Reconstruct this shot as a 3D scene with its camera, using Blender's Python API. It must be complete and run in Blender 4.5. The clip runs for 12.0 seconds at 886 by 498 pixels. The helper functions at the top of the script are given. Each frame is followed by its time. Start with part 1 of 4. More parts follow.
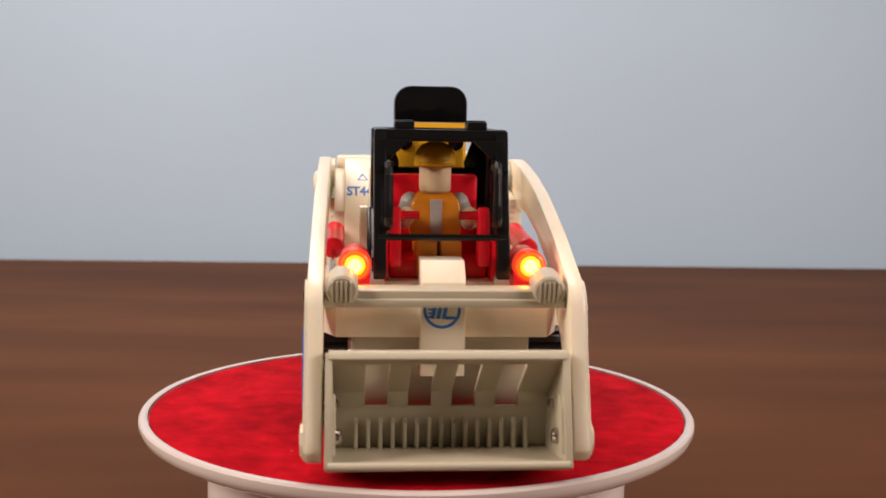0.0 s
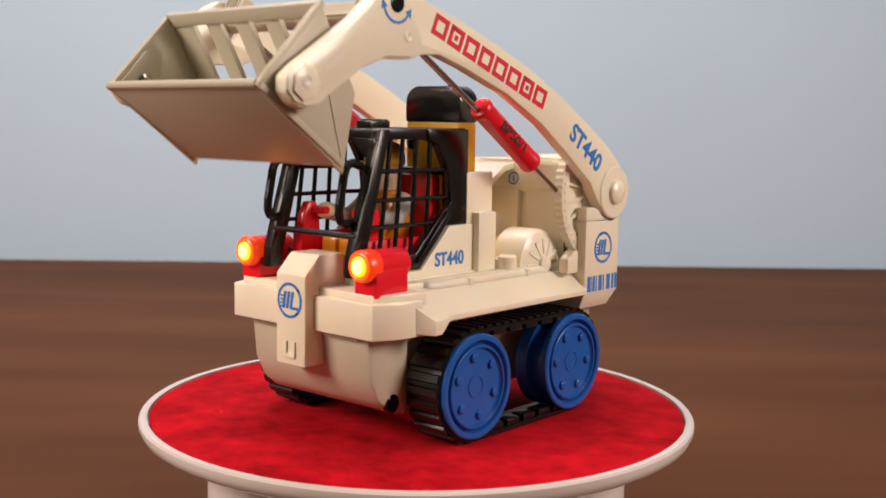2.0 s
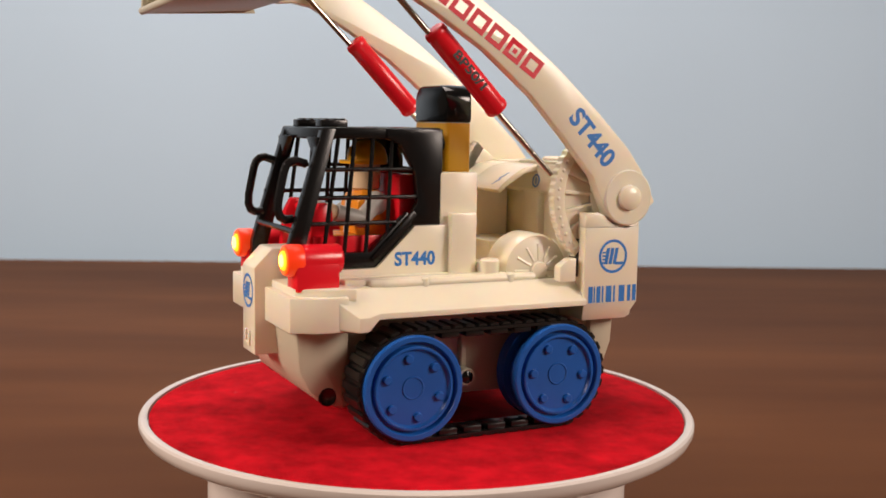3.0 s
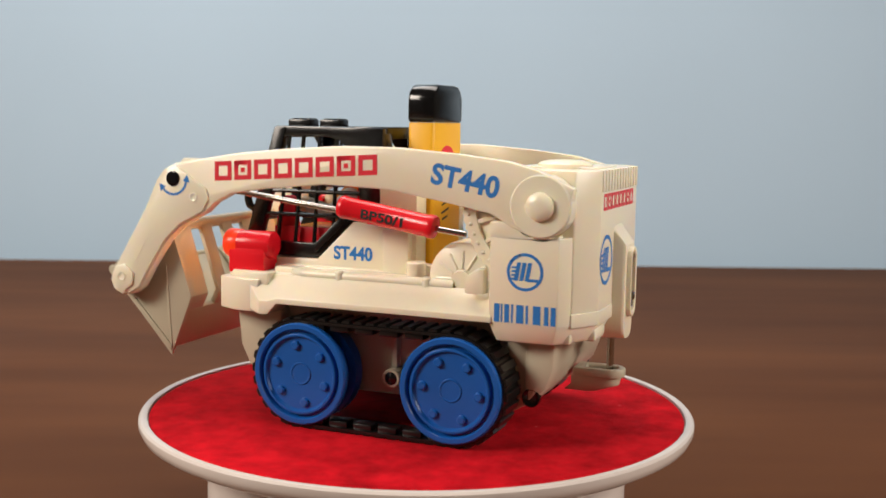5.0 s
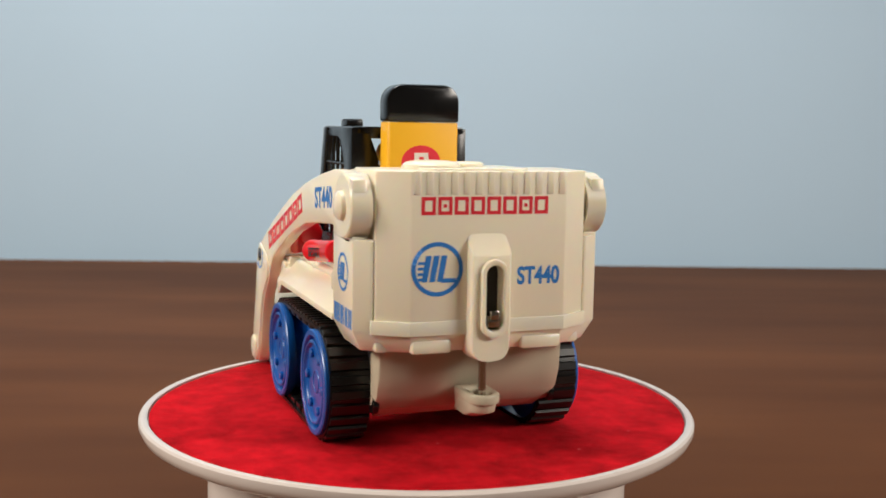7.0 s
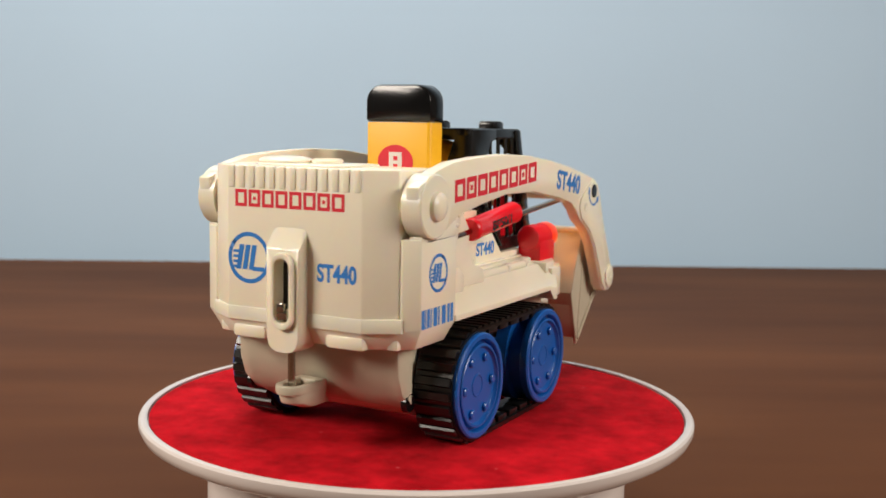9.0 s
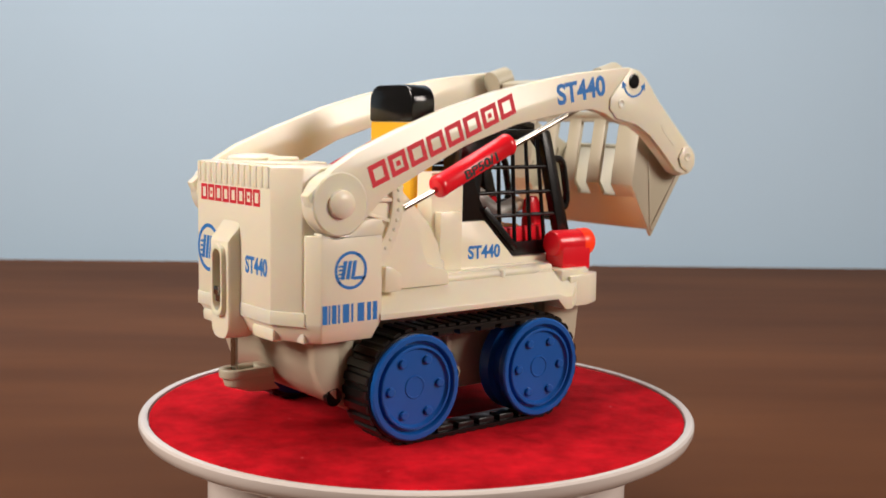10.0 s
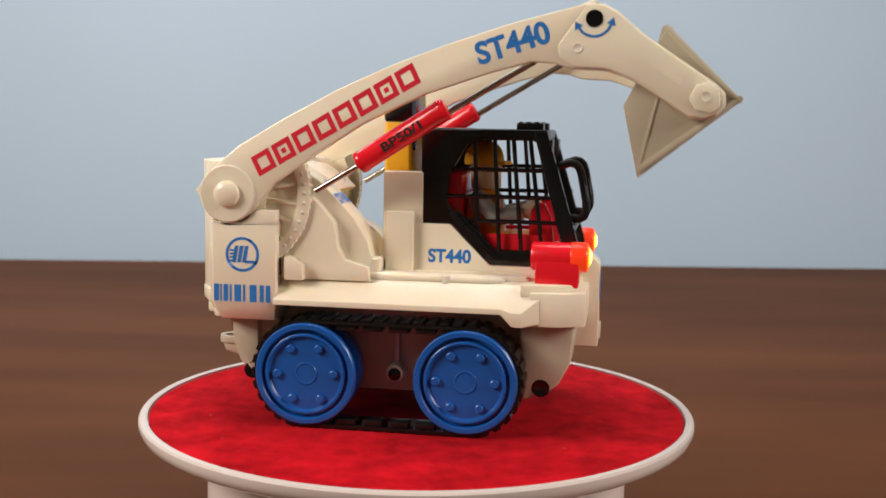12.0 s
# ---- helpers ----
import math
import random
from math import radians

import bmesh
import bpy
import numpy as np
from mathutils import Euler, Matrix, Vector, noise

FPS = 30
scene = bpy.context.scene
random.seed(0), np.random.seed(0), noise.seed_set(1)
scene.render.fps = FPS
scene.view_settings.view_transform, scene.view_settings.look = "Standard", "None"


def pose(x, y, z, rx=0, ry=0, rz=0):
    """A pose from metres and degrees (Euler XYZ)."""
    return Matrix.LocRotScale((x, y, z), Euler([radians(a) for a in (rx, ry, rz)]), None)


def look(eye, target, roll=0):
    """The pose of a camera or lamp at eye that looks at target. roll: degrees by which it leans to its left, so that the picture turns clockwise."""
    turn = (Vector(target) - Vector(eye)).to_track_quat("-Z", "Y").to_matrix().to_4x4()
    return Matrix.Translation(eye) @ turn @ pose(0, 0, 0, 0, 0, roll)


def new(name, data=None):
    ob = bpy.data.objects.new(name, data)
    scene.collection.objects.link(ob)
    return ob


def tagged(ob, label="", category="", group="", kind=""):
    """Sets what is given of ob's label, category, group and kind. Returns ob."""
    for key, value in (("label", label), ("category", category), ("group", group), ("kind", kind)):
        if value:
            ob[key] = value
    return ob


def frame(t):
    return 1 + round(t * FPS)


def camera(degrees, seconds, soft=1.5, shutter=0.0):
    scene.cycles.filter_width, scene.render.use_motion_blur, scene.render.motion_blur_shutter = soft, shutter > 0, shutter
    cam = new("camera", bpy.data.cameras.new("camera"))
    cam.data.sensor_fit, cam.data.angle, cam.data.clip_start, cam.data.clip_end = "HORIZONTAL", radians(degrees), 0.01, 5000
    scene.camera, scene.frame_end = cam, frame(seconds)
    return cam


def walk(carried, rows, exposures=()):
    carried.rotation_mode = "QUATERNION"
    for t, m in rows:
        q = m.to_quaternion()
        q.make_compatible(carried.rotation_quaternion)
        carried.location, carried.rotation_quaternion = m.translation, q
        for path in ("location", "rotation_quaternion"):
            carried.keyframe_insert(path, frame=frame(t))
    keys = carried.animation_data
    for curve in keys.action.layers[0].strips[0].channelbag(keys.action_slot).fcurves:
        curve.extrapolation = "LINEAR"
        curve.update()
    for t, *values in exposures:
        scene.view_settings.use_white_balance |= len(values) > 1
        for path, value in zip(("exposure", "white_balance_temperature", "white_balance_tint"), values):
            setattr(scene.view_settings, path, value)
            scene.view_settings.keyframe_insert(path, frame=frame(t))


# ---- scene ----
cam = camera(44.0, 12.0, soft=1.6, shutter=0.4)
cam.data.dof.use_dof, cam.data.dof.focus_distance, cam.data.dof.aperture_fstop = True, 0.45, 20.0
EYE, YAW, PITCH, ROLL = (0.0, -0.4936, 0.1292), -1.20, -6.59, 0.94
AIM = (EYE[0] - math.sin(radians(YAW)) * math.cos(radians(PITCH)),
       EYE[1] + math.cos(radians(YAW)) * math.cos(radians(PITCH)),
       EYE[2] + math.sin(radians(PITCH)))
walk(cam, [(0.0, look(EYE, AIM, ROLL)), (12.0, look(EYE, AIM, ROLL))],
     exposures=[(0.0, -0.14, 7000, 24), (3.0, -0.08, 7000, 20), (5.0, -0.11, 6650, 13), (8.0, -0.09, 6500, 10.5), (10.0, -0.08, 6550, 14.5), (12.0, -0.15, 6600, 16.5)])

# ---- light ----
world = bpy.data.worlds.new("room_air")
world.use_nodes = True
world.node_tree.nodes["Background"].inputs[0].default_value = (1.0, 0.93, 0.85, 1)
world.node_tree.nodes["Background"].inputs[1].default_value = 0.007
scene.world = world


def area_lamp(name, eye, target, w, h, watts, colour):
    data = bpy.data.lights.new(name, "AREA")
    data.shape, data.size, data.size_y, data.energy, data.color = "RECTANGLE", w, h, watts, colour
    ob = new(name, data)
    ob.matrix_world = look(eye, target)
    return ob


area_lamp("key_lamp", (-1.17, -0.50, 0.74), (0.0, 0.0, 0.05), 0.6, 0.45, 20.0, (1.0, 0.91, 0.79))
area_lamp("fill_lamp", (1.19, -0.52, 0.64), (0.0, 0.0, 0.06), 0.55, 0.45, 15.0, (1.0, 0.92, 0.82))
# No fixture: unseen overhead light, added to brighten the wall and tabletop.
area_lamp("ceiling_lamp", (-0.2, 0.46, 1.35), (-0.17, 0.48, 0.0), 1.4, 0.6, 17.5, (1.0, 0.96, 0.90))

# ---- materials ----


def material(name, colour, rough=0.4, metal=0.0, var=0.06, scale=60.0, fine=900.0, bump=0.15, depth=0.0002, spec=0.5,
             glow=None, strength=0.0, sheen=0.0, through_light=0.0):
    m = bpy.data.materials.new(name)
    m.use_nodes = True
    nt = m.node_tree
    b = nt.nodes["Principled BSDF"]
    tc = nt.nodes.new("ShaderNodeTexCoord")
    big, small = nt.nodes.new("ShaderNodeTexNoise"), nt.nodes.new("ShaderNodeTexNoise")
    for n, s in ((big, scale), (small, fine)):
        n.inputs["Scale"].default_value = s
        n.inputs["Detail"].default_value = 4
        nt.links.new(tc.outputs["Object"], n.inputs["Vector"])
    ramp = nt.nodes.new("ShaderNodeValToRGB")
    ramp.color_ramp.elements[0].position, ramp.color_ramp.elements[1].position = 0.3, 0.7
    ramp.color_ramp.elements[0].color = (*[c * (1 - var) for c in colour], 1)
    ramp.color_ramp.elements[1].color = (*[min(1, c * (1 + var)) for c in colour], 1)
    nt.links.new(big.outputs["Fac"], ramp.inputs["Fac"])
    nt.links.new(ramp.outputs["Color"], b.inputs["Base Color"])
    rr = nt.nodes.new("ShaderNodeMapRange")
    rr.inputs["To Min"].default_value, rr.inputs["To Max"].default_value = max(0.02, rough - 0.03), min(1, rough + 0.03)
    nt.links.new(small.outputs["Fac"], rr.inputs["Value"])
    nt.links.new(rr.outputs["Result"], b.inputs["Roughness"])
    b.inputs["Metallic"].default_value = metal
    b.inputs["Specular IOR Level"].default_value = spec
    if sheen:
        b.inputs["Sheen Weight"].default_value = sheen
        b.inputs["Sheen Roughness"].default_value = 0.5
        b.inputs["Sheen Tint"].default_value = (1.0, 0.35, 0.3, 1)
    if through_light:
        b.inputs["Subsurface Weight"].default_value = through_light
        b.inputs["Subsurface Radius"].default_value = (0.003, 0.002, 0.001)
        b.inputs["Subsurface Scale"].default_value = 0.6
    if bump:
        bn = nt.nodes.new("ShaderNodeBump")
        bn.inputs["Strength"].default_value, bn.inputs["Distance"].default_value = bump, depth
        nt.links.new(small.outputs["Fac"], bn.inputs["Height"])
        nt.links.new(bn.outputs["Normal"], b.inputs["Normal"])
    if glow:
        b.inputs["Emission Color"].default_value = (*glow, 1)
        b.inputs["Emission Strength"].default_value = strength
    return m


CREAM = material("cream_plastic", (0.87, 0.80, 0.635), 0.24, var=0.025, scale=25, bump=0.05, through_light=0.3)
GREY = material("beige_grey_plastic", (0.50, 0.46, 0.345), 0.38, var=0.03, scale=25, bump=0.08)
BLACK = material("black_plastic", (0.004, 0.004, 0.0045), 0.17, var=0.2, scale=90, bump=0.03)
RUBBER = material("black_rubber", (0.006, 0.006, 0.006), 0.29, var=0.25, scale=120, bump=0.12)
CAGE = material("black_satin_plastic", (0.005, 0.005, 0.0055), 0.25, var=0.2, scale=90, bump=0.02)
BLUE = material("blue_plastic", (0.005, 0.10, 0.41), 0.30, var=0.06, scale=70, bump=0.1)
RED = material("red_plastic", (0.82, 0.012, 0.024), 0.25, var=0.05, scale=50, bump=0.05)
YELLOW = material("yellow_plastic", (0.88, 0.46, 0.018), 0.38, var=0.006, scale=12, bump=0.0, spec=0.35)
ORANGE = material("orange_plastic", (0.72, 0.25, 0.02), 0.25, var=0.06, scale=60, bump=0.05)
SKIN = material("tan_plastic", (0.74, 0.55, 0.35), 0.3, var=0.04, scale=60, bump=0.05)
SILVER = material("silver_grey_plastic", (0.42, 0.41, 0.38), 0.35, var=0.05, scale=60, bump=0.05)
CHROME = material("chrome_steel", (0.46, 0.43, 0.39), 0.13, metal=1.0, var=0.05, scale=80, bump=0.05)
PRINT_BLUE = material("blue_print", (0.02, 0.19, 0.58), 0.45, var=0.05, scale=200, bump=0.0)
PRINT_RED = material("red_print", (0.72, 0.015, 0.035), 0.45, var=0.05, scale=200, bump=0.0)
PRINT_BLACK = material("black_print", (0.01, 0.008, 0.008), 0.5, var=0.1, scale=200, bump=0.0)
PRINT_WHITE = material("white_print", (0.8, 0.76, 0.7), 0.5, var=0.03, scale=200, bump=0.0)
BULB = material("glowing_bulb", (0.9, 0.5, 0.1), 0.3, glow=(1.0, 0.31, 0.016), strength=42.0, var=0.02, bump=0.0)
LENS = material("glowing_amber_lens", (0.9, 0.3, 0.02), 0.3, glow=(1.0, 0.26, 0.012), strength=3.2, var=0.02, bump=0.0)
HALO = material("lit_red_lens_ring", (0.85, 0.06, 0.01), 0.3, glow=(1.0, 0.10, 0.005), strength=1.6, var=0.02, bump=0.0)
WARM_RED = material("lit_red_plastic", (0.70, 0.02, 0.012), 0.3, glow=(1.0, 0.07, 0.006), strength=0.5, var=0.03, bump=0.0)
WHITE = material("white_gloss_plastic", (0.66, 0.60, 0.56), 0.22, var=0.015, scale=12, bump=0.03)
# Near-black colour that stands in for shade in gaps and recesses.
RECESS_SHADE = material("recess_shade", (0.03, 0.028, 0.025), 0.6, var=0.1, scale=80)


def felt_material():
    """Crushed red felt: broad brushed patches, fine mottling, a few specks of lint."""
    m = material("red_felt", (0.50, 0.008, 0.014), 0.95, var=0.5, scale=85, fine=1800, bump=0.9, depth=0.0006, spec=0.05, sheen=0.03)
    nt = m.node_tree
    b = nt.nodes["Principled BSDF"]
    ramp = [n for n in nt.nodes if n.type == "VALTORGB"][0]
    ramp.color_ramp.elements[0].position, ramp.color_ramp.elements[1].position = 0.38, 0.62
    ramp.color_ramp.elements[0].color = (0.28, 0.002, 0.006, 1)
    ramp.color_ramp.elements[1].color = (0.62, 0.007, 0.016, 1)
    mid = [n for n in nt.nodes if n.type == "TEX_NOISE" and n.inputs["Scale"].default_value < 200][0]
    mid.inputs["Detail"].default_value, mid.inputs["Roughness"].default_value = 9, 0.68
    tc = [n for n in nt.nodes if n.type == "TEX_COORD"][0]
    broad = nt.nodes.new("ShaderNodeTexNoise")
    broad.inputs["Scale"].default_value, broad.inputs["Detail"].default_value, broad.inputs["Distortion"].default_value = 26, 3, 0.8
    nt.links.new(tc.outputs["Object"], broad.inputs["Vector"])
    both = nt.nodes.new("ShaderNodeMix")
    both.inputs[0].default_value = 0.45
    nt.links.new(mid.outputs["Fac"], both.inputs[2])
    nt.links.new(broad.outputs["Fac"], both.inputs[3])
    nt.links.new(both.outputs[0], ramp.inputs["Fac"])
    cells = nt.nodes.new("ShaderNodeTexVoronoi")
    cells.inputs["Scale"].default_value = 95
    nt.links.new(tc.outputs["Object"], cells.inputs["Vector"])
    speck = nt.nodes.new("ShaderNodeMapRange")
    for key, v in (("From Min", 0.03), ("From Max", 0.075), ("To Min", 0.45), ("To Max", 0.0)):
        speck.inputs[key].default_value = v
    nt.links.new(cells.outputs["Distance"], speck.inputs["Value"])
    pick = nt.nodes.new("ShaderNodeMath")
    pick.operation = "GREATER_THAN"
    pick.inputs[1].default_value = 0.72
    nt.links.new(cells.outputs["Color"], pick.inputs[0])
    some = nt.nodes.new("ShaderNodeMath")
    some.operation = "MULTIPLY"
    nt.links.new(pick.outputs[0], some.inputs[0])
    nt.links.new(speck.outputs["Result"], some.inputs[1])
    lint = nt.nodes.new("ShaderNodeMix")
    lint.data_type = "RGBA"
    nt.links.new(some.outputs[0], lint.inputs[0])
    nt.links.new(ramp.outputs["Color"], lint.inputs[6])
    lint.inputs[7].default_value = (0.75, 0.3, 0.3, 1)
    nt.links.new(lint.outputs[2], b.inputs["Base Color"])
    return m


def wood_material():
    m = bpy.data.materials.new("dark_walnut_wood")
    m.use_nodes = True
    nt = m.node_tree
    b = nt.nodes["Principled BSDF"]
    tc, mp = nt.nodes.new("ShaderNodeTexCoord"), nt.nodes.new("ShaderNodeMapping")
    mp.inputs["Scale"].default_value = (0.8, 4.0, 1.0)
    nt.links.new(tc.outputs["Object"], mp.inputs["Vector"])
    n1, n2 = nt.nodes.new("ShaderNodeTexNoise"), nt.nodes.new("ShaderNodeTexNoise")
    n1.inputs["Scale"].default_value, n1.inputs["Detail"].default_value = 1.6, 3
    n2.inputs["Scale"].default_value, n2.inputs["Detail"].default_value = 9.0, 5
    for n in (n1, n2):
        nt.links.new(mp.outputs["Vector"], n.inputs["Vector"])
    mix = nt.nodes.new("ShaderNodeMath")
    mix.operation = "MULTIPLY_ADD"
    mix.inputs[1].default_value = 0.13
    nt.links.new(n2.outputs["Fac"], mix.inputs[0])
    nt.links.new(n1.outputs["Fac"], mix.inputs[2])
    ramp = nt.nodes.new("ShaderNodeValToRGB")
    ramp.color_ramp.elements[0].position, ramp.color_ramp.elements[1].position = 0.45, 0.95
    ramp.color_ramp.elements[0].color = (0.088, 0.0325, 0.0132, 1)
    ramp.color_ramp.elements[1].color = (0.172, 0.0665, 0.026, 1)
    nt.links.new(mix.outputs[0], ramp.inputs["Fac"])
    nt.links.new(ramp.outputs["Color"], b.inputs["Base Color"])
    b.inputs["Roughness"].default_value = 0.7
    b.inputs["Specular IOR Level"].default_value = 0.08
    bn = nt.nodes.new("ShaderNodeBump")
    bn.inputs["Strength"].default_value, bn.inputs["Distance"].default_value = 0.15, 0.0005
    nt.links.new(n2.outputs["Fac"], bn.inputs["Height"])
    nt.links.new(bn.outputs["Normal"], b.inputs["Normal"])
    return m


FELT, WOOD = felt_material(), wood_material()
WALL = material("pale_blue_wall_paint", (0.50, 0.675, 0.84), 0.8, var=0.02, scale=2.5, fine=250, bump=0.1, depth=0.0005)
# Plaster of unseen walls and ceiling, dark so that little light bounces.
PLASTER = material("dulled_plaster", (0.30, 0.27, 0.235), 0.9, var=0.03, scale=3, fine=200)
CARPET = material("brown_floor", (0.16, 0.12, 0.09), 0.9, var=0.15, scale=8, fine=400)

# ---- mesh helpers, in millimetres ----
MM = 0.001


def add(bm, other):
    me = bpy.data.meshes.new("tmp")
    other.to_mesh(me)
    other.free()
    bm.from_mesh(me)
    bpy.data.meshes.remove(me)
    return bm


def bevelled(bm, width, segments=2, angle=25):
    if width:
        bmesh.ops.recalc_face_normals(bm, faces=bm.faces)
        edges = [e for e in bm.edges if len(e.link_faces) == 2 and e.calc_face_angle(0) > radians(angle)]
        bmesh.ops.bevel(bm, geom=edges, offset=width * 0.8 * MM, segments=segments, affect="EDGES", profile=0.5, clamp_overlap=True)
    return bm


def extrude(pts, lo, hi, axis="y", bev=0.6):
    """A solid from an outline: (x, z) along y, (x, y) along z, or (y, z) along x."""
    bm = bmesh.new()
    place = {"y": lambda a, b, c: (a, c, b), "z": lambda a, b, c: (a, b, c), "x": lambda a, b, c: (c, a, b)}[axis]
    n = len(pts)
    v0 = [bm.verts.new([MM * q for q in place(a, b, lo)]) for a, b in pts]
    v1 = [bm.verts.new([MM * q for q in place(a, b, hi)]) for a, b in pts]
    bm.faces.new(v0)
    bm.faces.new(v1[::-1])
    for i in range(n):
        bm.faces.new((v0[i], v1[i], v1[(i + 1) % n], v0[(i + 1) % n]))
    bmesh.ops.recalc_face_normals(bm, faces=bm.faces)
    return bevelled(bm, bev)


def box(x0, x1, y0, y1, z0, z1, bev=0.6):
    return extrude([(x0, z0), (x1, z0), (x1, z1), (x0, z1)], y0, y1, "y", bev)


def loft(sections, bev=0.0):
    """A closed solid through rings of equal length, each a list of (x, y, z)."""
    bm = bmesh.new()
    rings = [[bm.verts.new([MM * q for q in p]) for p in s] for s in sections]
    n = len(rings[0])
    bm.faces.new(rings[0])
    bm.faces.new(rings[-1][::-1])
    for a, b in zip(rings, rings[1:]):
        for i in range(n):
            bm.faces.new((a[i], b[i], b[(i + 1) % n], a[(i + 1) % n]))
    bmesh.ops.recalc_face_normals(bm, faces=bm.faces)
    return bevelled(bm, bev)


def lathe(profile, centre, axis="y", steps=40):
    """Turned solid: profile of (radius, along); closed at both ends."""
    bm = bmesh.new()
    cx, cy, cz = centre

    def at(r, s, a):
        c, q = r * math.cos(a), r * math.sin(a)
        return {"y": (cx + c, cy + s, cz + q), "x": (cx + s, cy + c, cz + q), "z": (cx + c, cy + q, cz + s)}[axis]
    rings = [[bm.verts.new([MM * q for q in at(max(r, 0.01), s, 2 * math.pi * k / steps)]) for k in range(steps)] for r, s in profile]
    bm.faces.new(rings[0])
    bm.faces.new(rings[-1])
    for a, b in zip(rings, rings[1:]):
        for i in range(steps):
            bm.faces.new((a[i], b[i], b[(i + 1) % steps], a[(i + 1) % steps]))
    bmesh.ops.recalc_face_normals(bm, faces=bm.faces)
    return bm


def rod(p, q, r, steps=14):
    p, q = Vector(p) * MM, Vector(q) * MM
    bm = bmesh.new()
    m = Matrix.Translation((p + q) / 2) @ (q - p).to_track_quat("Z", "Y").to_matrix().to_4x4()
    bmesh.ops.create_cone(bm, cap_ends=True, segments=steps, radius1=r * MM, radius2=r * MM, depth=(q - p).length, matrix=m)
    return bm


def tube(points, r, steps=10):
    bm = bmesh.new()
    for p, q in zip(points, points[1:]):
        add(bm, rod(p, q, r, steps))
    for p in points[1:-1]:
        s = bmesh.new()
        bmesh.ops.create_uvsphere(s, u_segments=steps, v_segments=6, radius=r * MM, matrix=Matrix.Translation(Vector(p) * MM))
        add(bm, s)
    return bm


def ball(centre, radii, u=24, v=14):
    bm = bmesh.new()
    m = Matrix.Translation(Vector(centre) * MM) @ Matrix.Diagonal((*[r * MM for r in radii], 1))
    bmesh.ops.create_uvsphere(bm, u_segments=u, v_segments=v, radius=1, matrix=m)
    return bm


def union(*bms):
    bm = bmesh.new()
    for b in bms:
        add(bm, b)
    return bm


def mesh_of(name, bm, mat):
    me = bpy.data.meshes.new(name)
    bm.to_mesh(me)
    bm.free()
    me.materials.append(mat)
    me.shade_smooth()
    me.set_sharp_from_angle(angle=radians(35))
    return me


def part(name, bm, mat, parent=None, label=""):
    ob = new(name, mesh_of(name, bm, mat))
    ob.parent = parent
    return tagged(ob, label)


def empty(name):
    ob = new(name)
    ob.empty_display_size = 0.02
    return ob


FACES = {"left": ((-1, 0, 0), (0, 0, 1)), "right": ((1, 0, 0), (0, 0, 1)), "rear": ((0, -1, 0), (0, 0, 1)), "front": ((0, 1, 0), (0, 0, 1))}


def on_face(face, centre, turn=0.0):
    """The frame of a flat mark on a side of the toy: its x runs with the writing, z out of the face."""
    x, y = Vector(FACES[face][0]), Vector(FACES[face][1])
    m = Matrix((x, y, x.cross(y))).transposed().to_4x4()
    return Matrix.Translation(Vector(centre) * MM) @ m @ Matrix.Rotation(radians(turn), 4, "Z")


def writing(name, text, height, width, mat, m, parent, label=""):
    cu = bpy.data.curves.new(name, "FONT")
    cu.body, cu.align_x, cu.align_y, cu.extrude, cu.offset = text, "CENTER", "CENTER", 0.00006, 0.032
    tmp = new("tmp", cu)
    bpy.context.view_layer.update()
    me = bpy.data.meshes.new_from_object(tmp.evaluated_get(bpy.context.evaluated_depsgraph_get()))
    bpy.data.objects.remove(tmp)
    bpy.data.curves.remove(cu)
    co = np.array([v.co[:] for v in me.vertices])
    lo, hi = co.min(0), co.max(0)
    sx, sy = width * MM / (hi[0] - lo[0]), height * MM / (hi[1] - lo[1])
    for v in me.vertices:
        v.co = m @ Vector(((v.co.x - (lo[0] + hi[0]) / 2) * sx, (v.co.y - (lo[1] + hi[1]) / 2) * sy, 0.00005 if v.co.z > 0 else -0.0001))
    me.materials.clear()
    me.materials.append(mat)
    ob = new(name, me)
    ob.parent = parent
    return tagged(ob, label)


def flat_bm(polys, m, lift=0.06):
    """Thin printed shapes: outlines (x, y) in millimetres in the frame m."""
    bm = bmesh.new()
    for poly in polys:
        n = len(poly)
        lo = [bm.verts.new(m @ Vector((x * MM, y * MM, -0.1 * MM))) for x, y in poly]
        hi = [bm.verts.new(m @ Vector((x * MM, y * MM, lift * MM))) for x, y in poly]
        bm.faces.new(hi)
        for i in range(n):
            bm.faces.new((lo[i], lo[(i + 1) % n], hi[(i + 1) % n], hi[i]))
    bmesh.ops.remove_doubles(bm, verts=bm.verts, dist=1e-6)
    return bm


def rect(x0, x1, y0, y1, slant=0.0):
    return [(x0 + slant * y0, y0), (x1 + slant * y0, y0), (x1 + slant * y1, y1), (x0 + slant * y1, y1)]


def ring_polys(r0, r1, n=36):
    out = []
    for k in range(n):
        a, b = 2 * math.pi * k / n, 2 * math.pi * (k + 1) / n
        out.append([(r0 * math.cos(a), r0 * math.sin(a)), (r1 * math.cos(a), r1 * math.sin(a)), (r1 * math.cos(b), r1 * math.sin(b)), (r0 * math.cos(b), r0 * math.sin(b))])
    return out


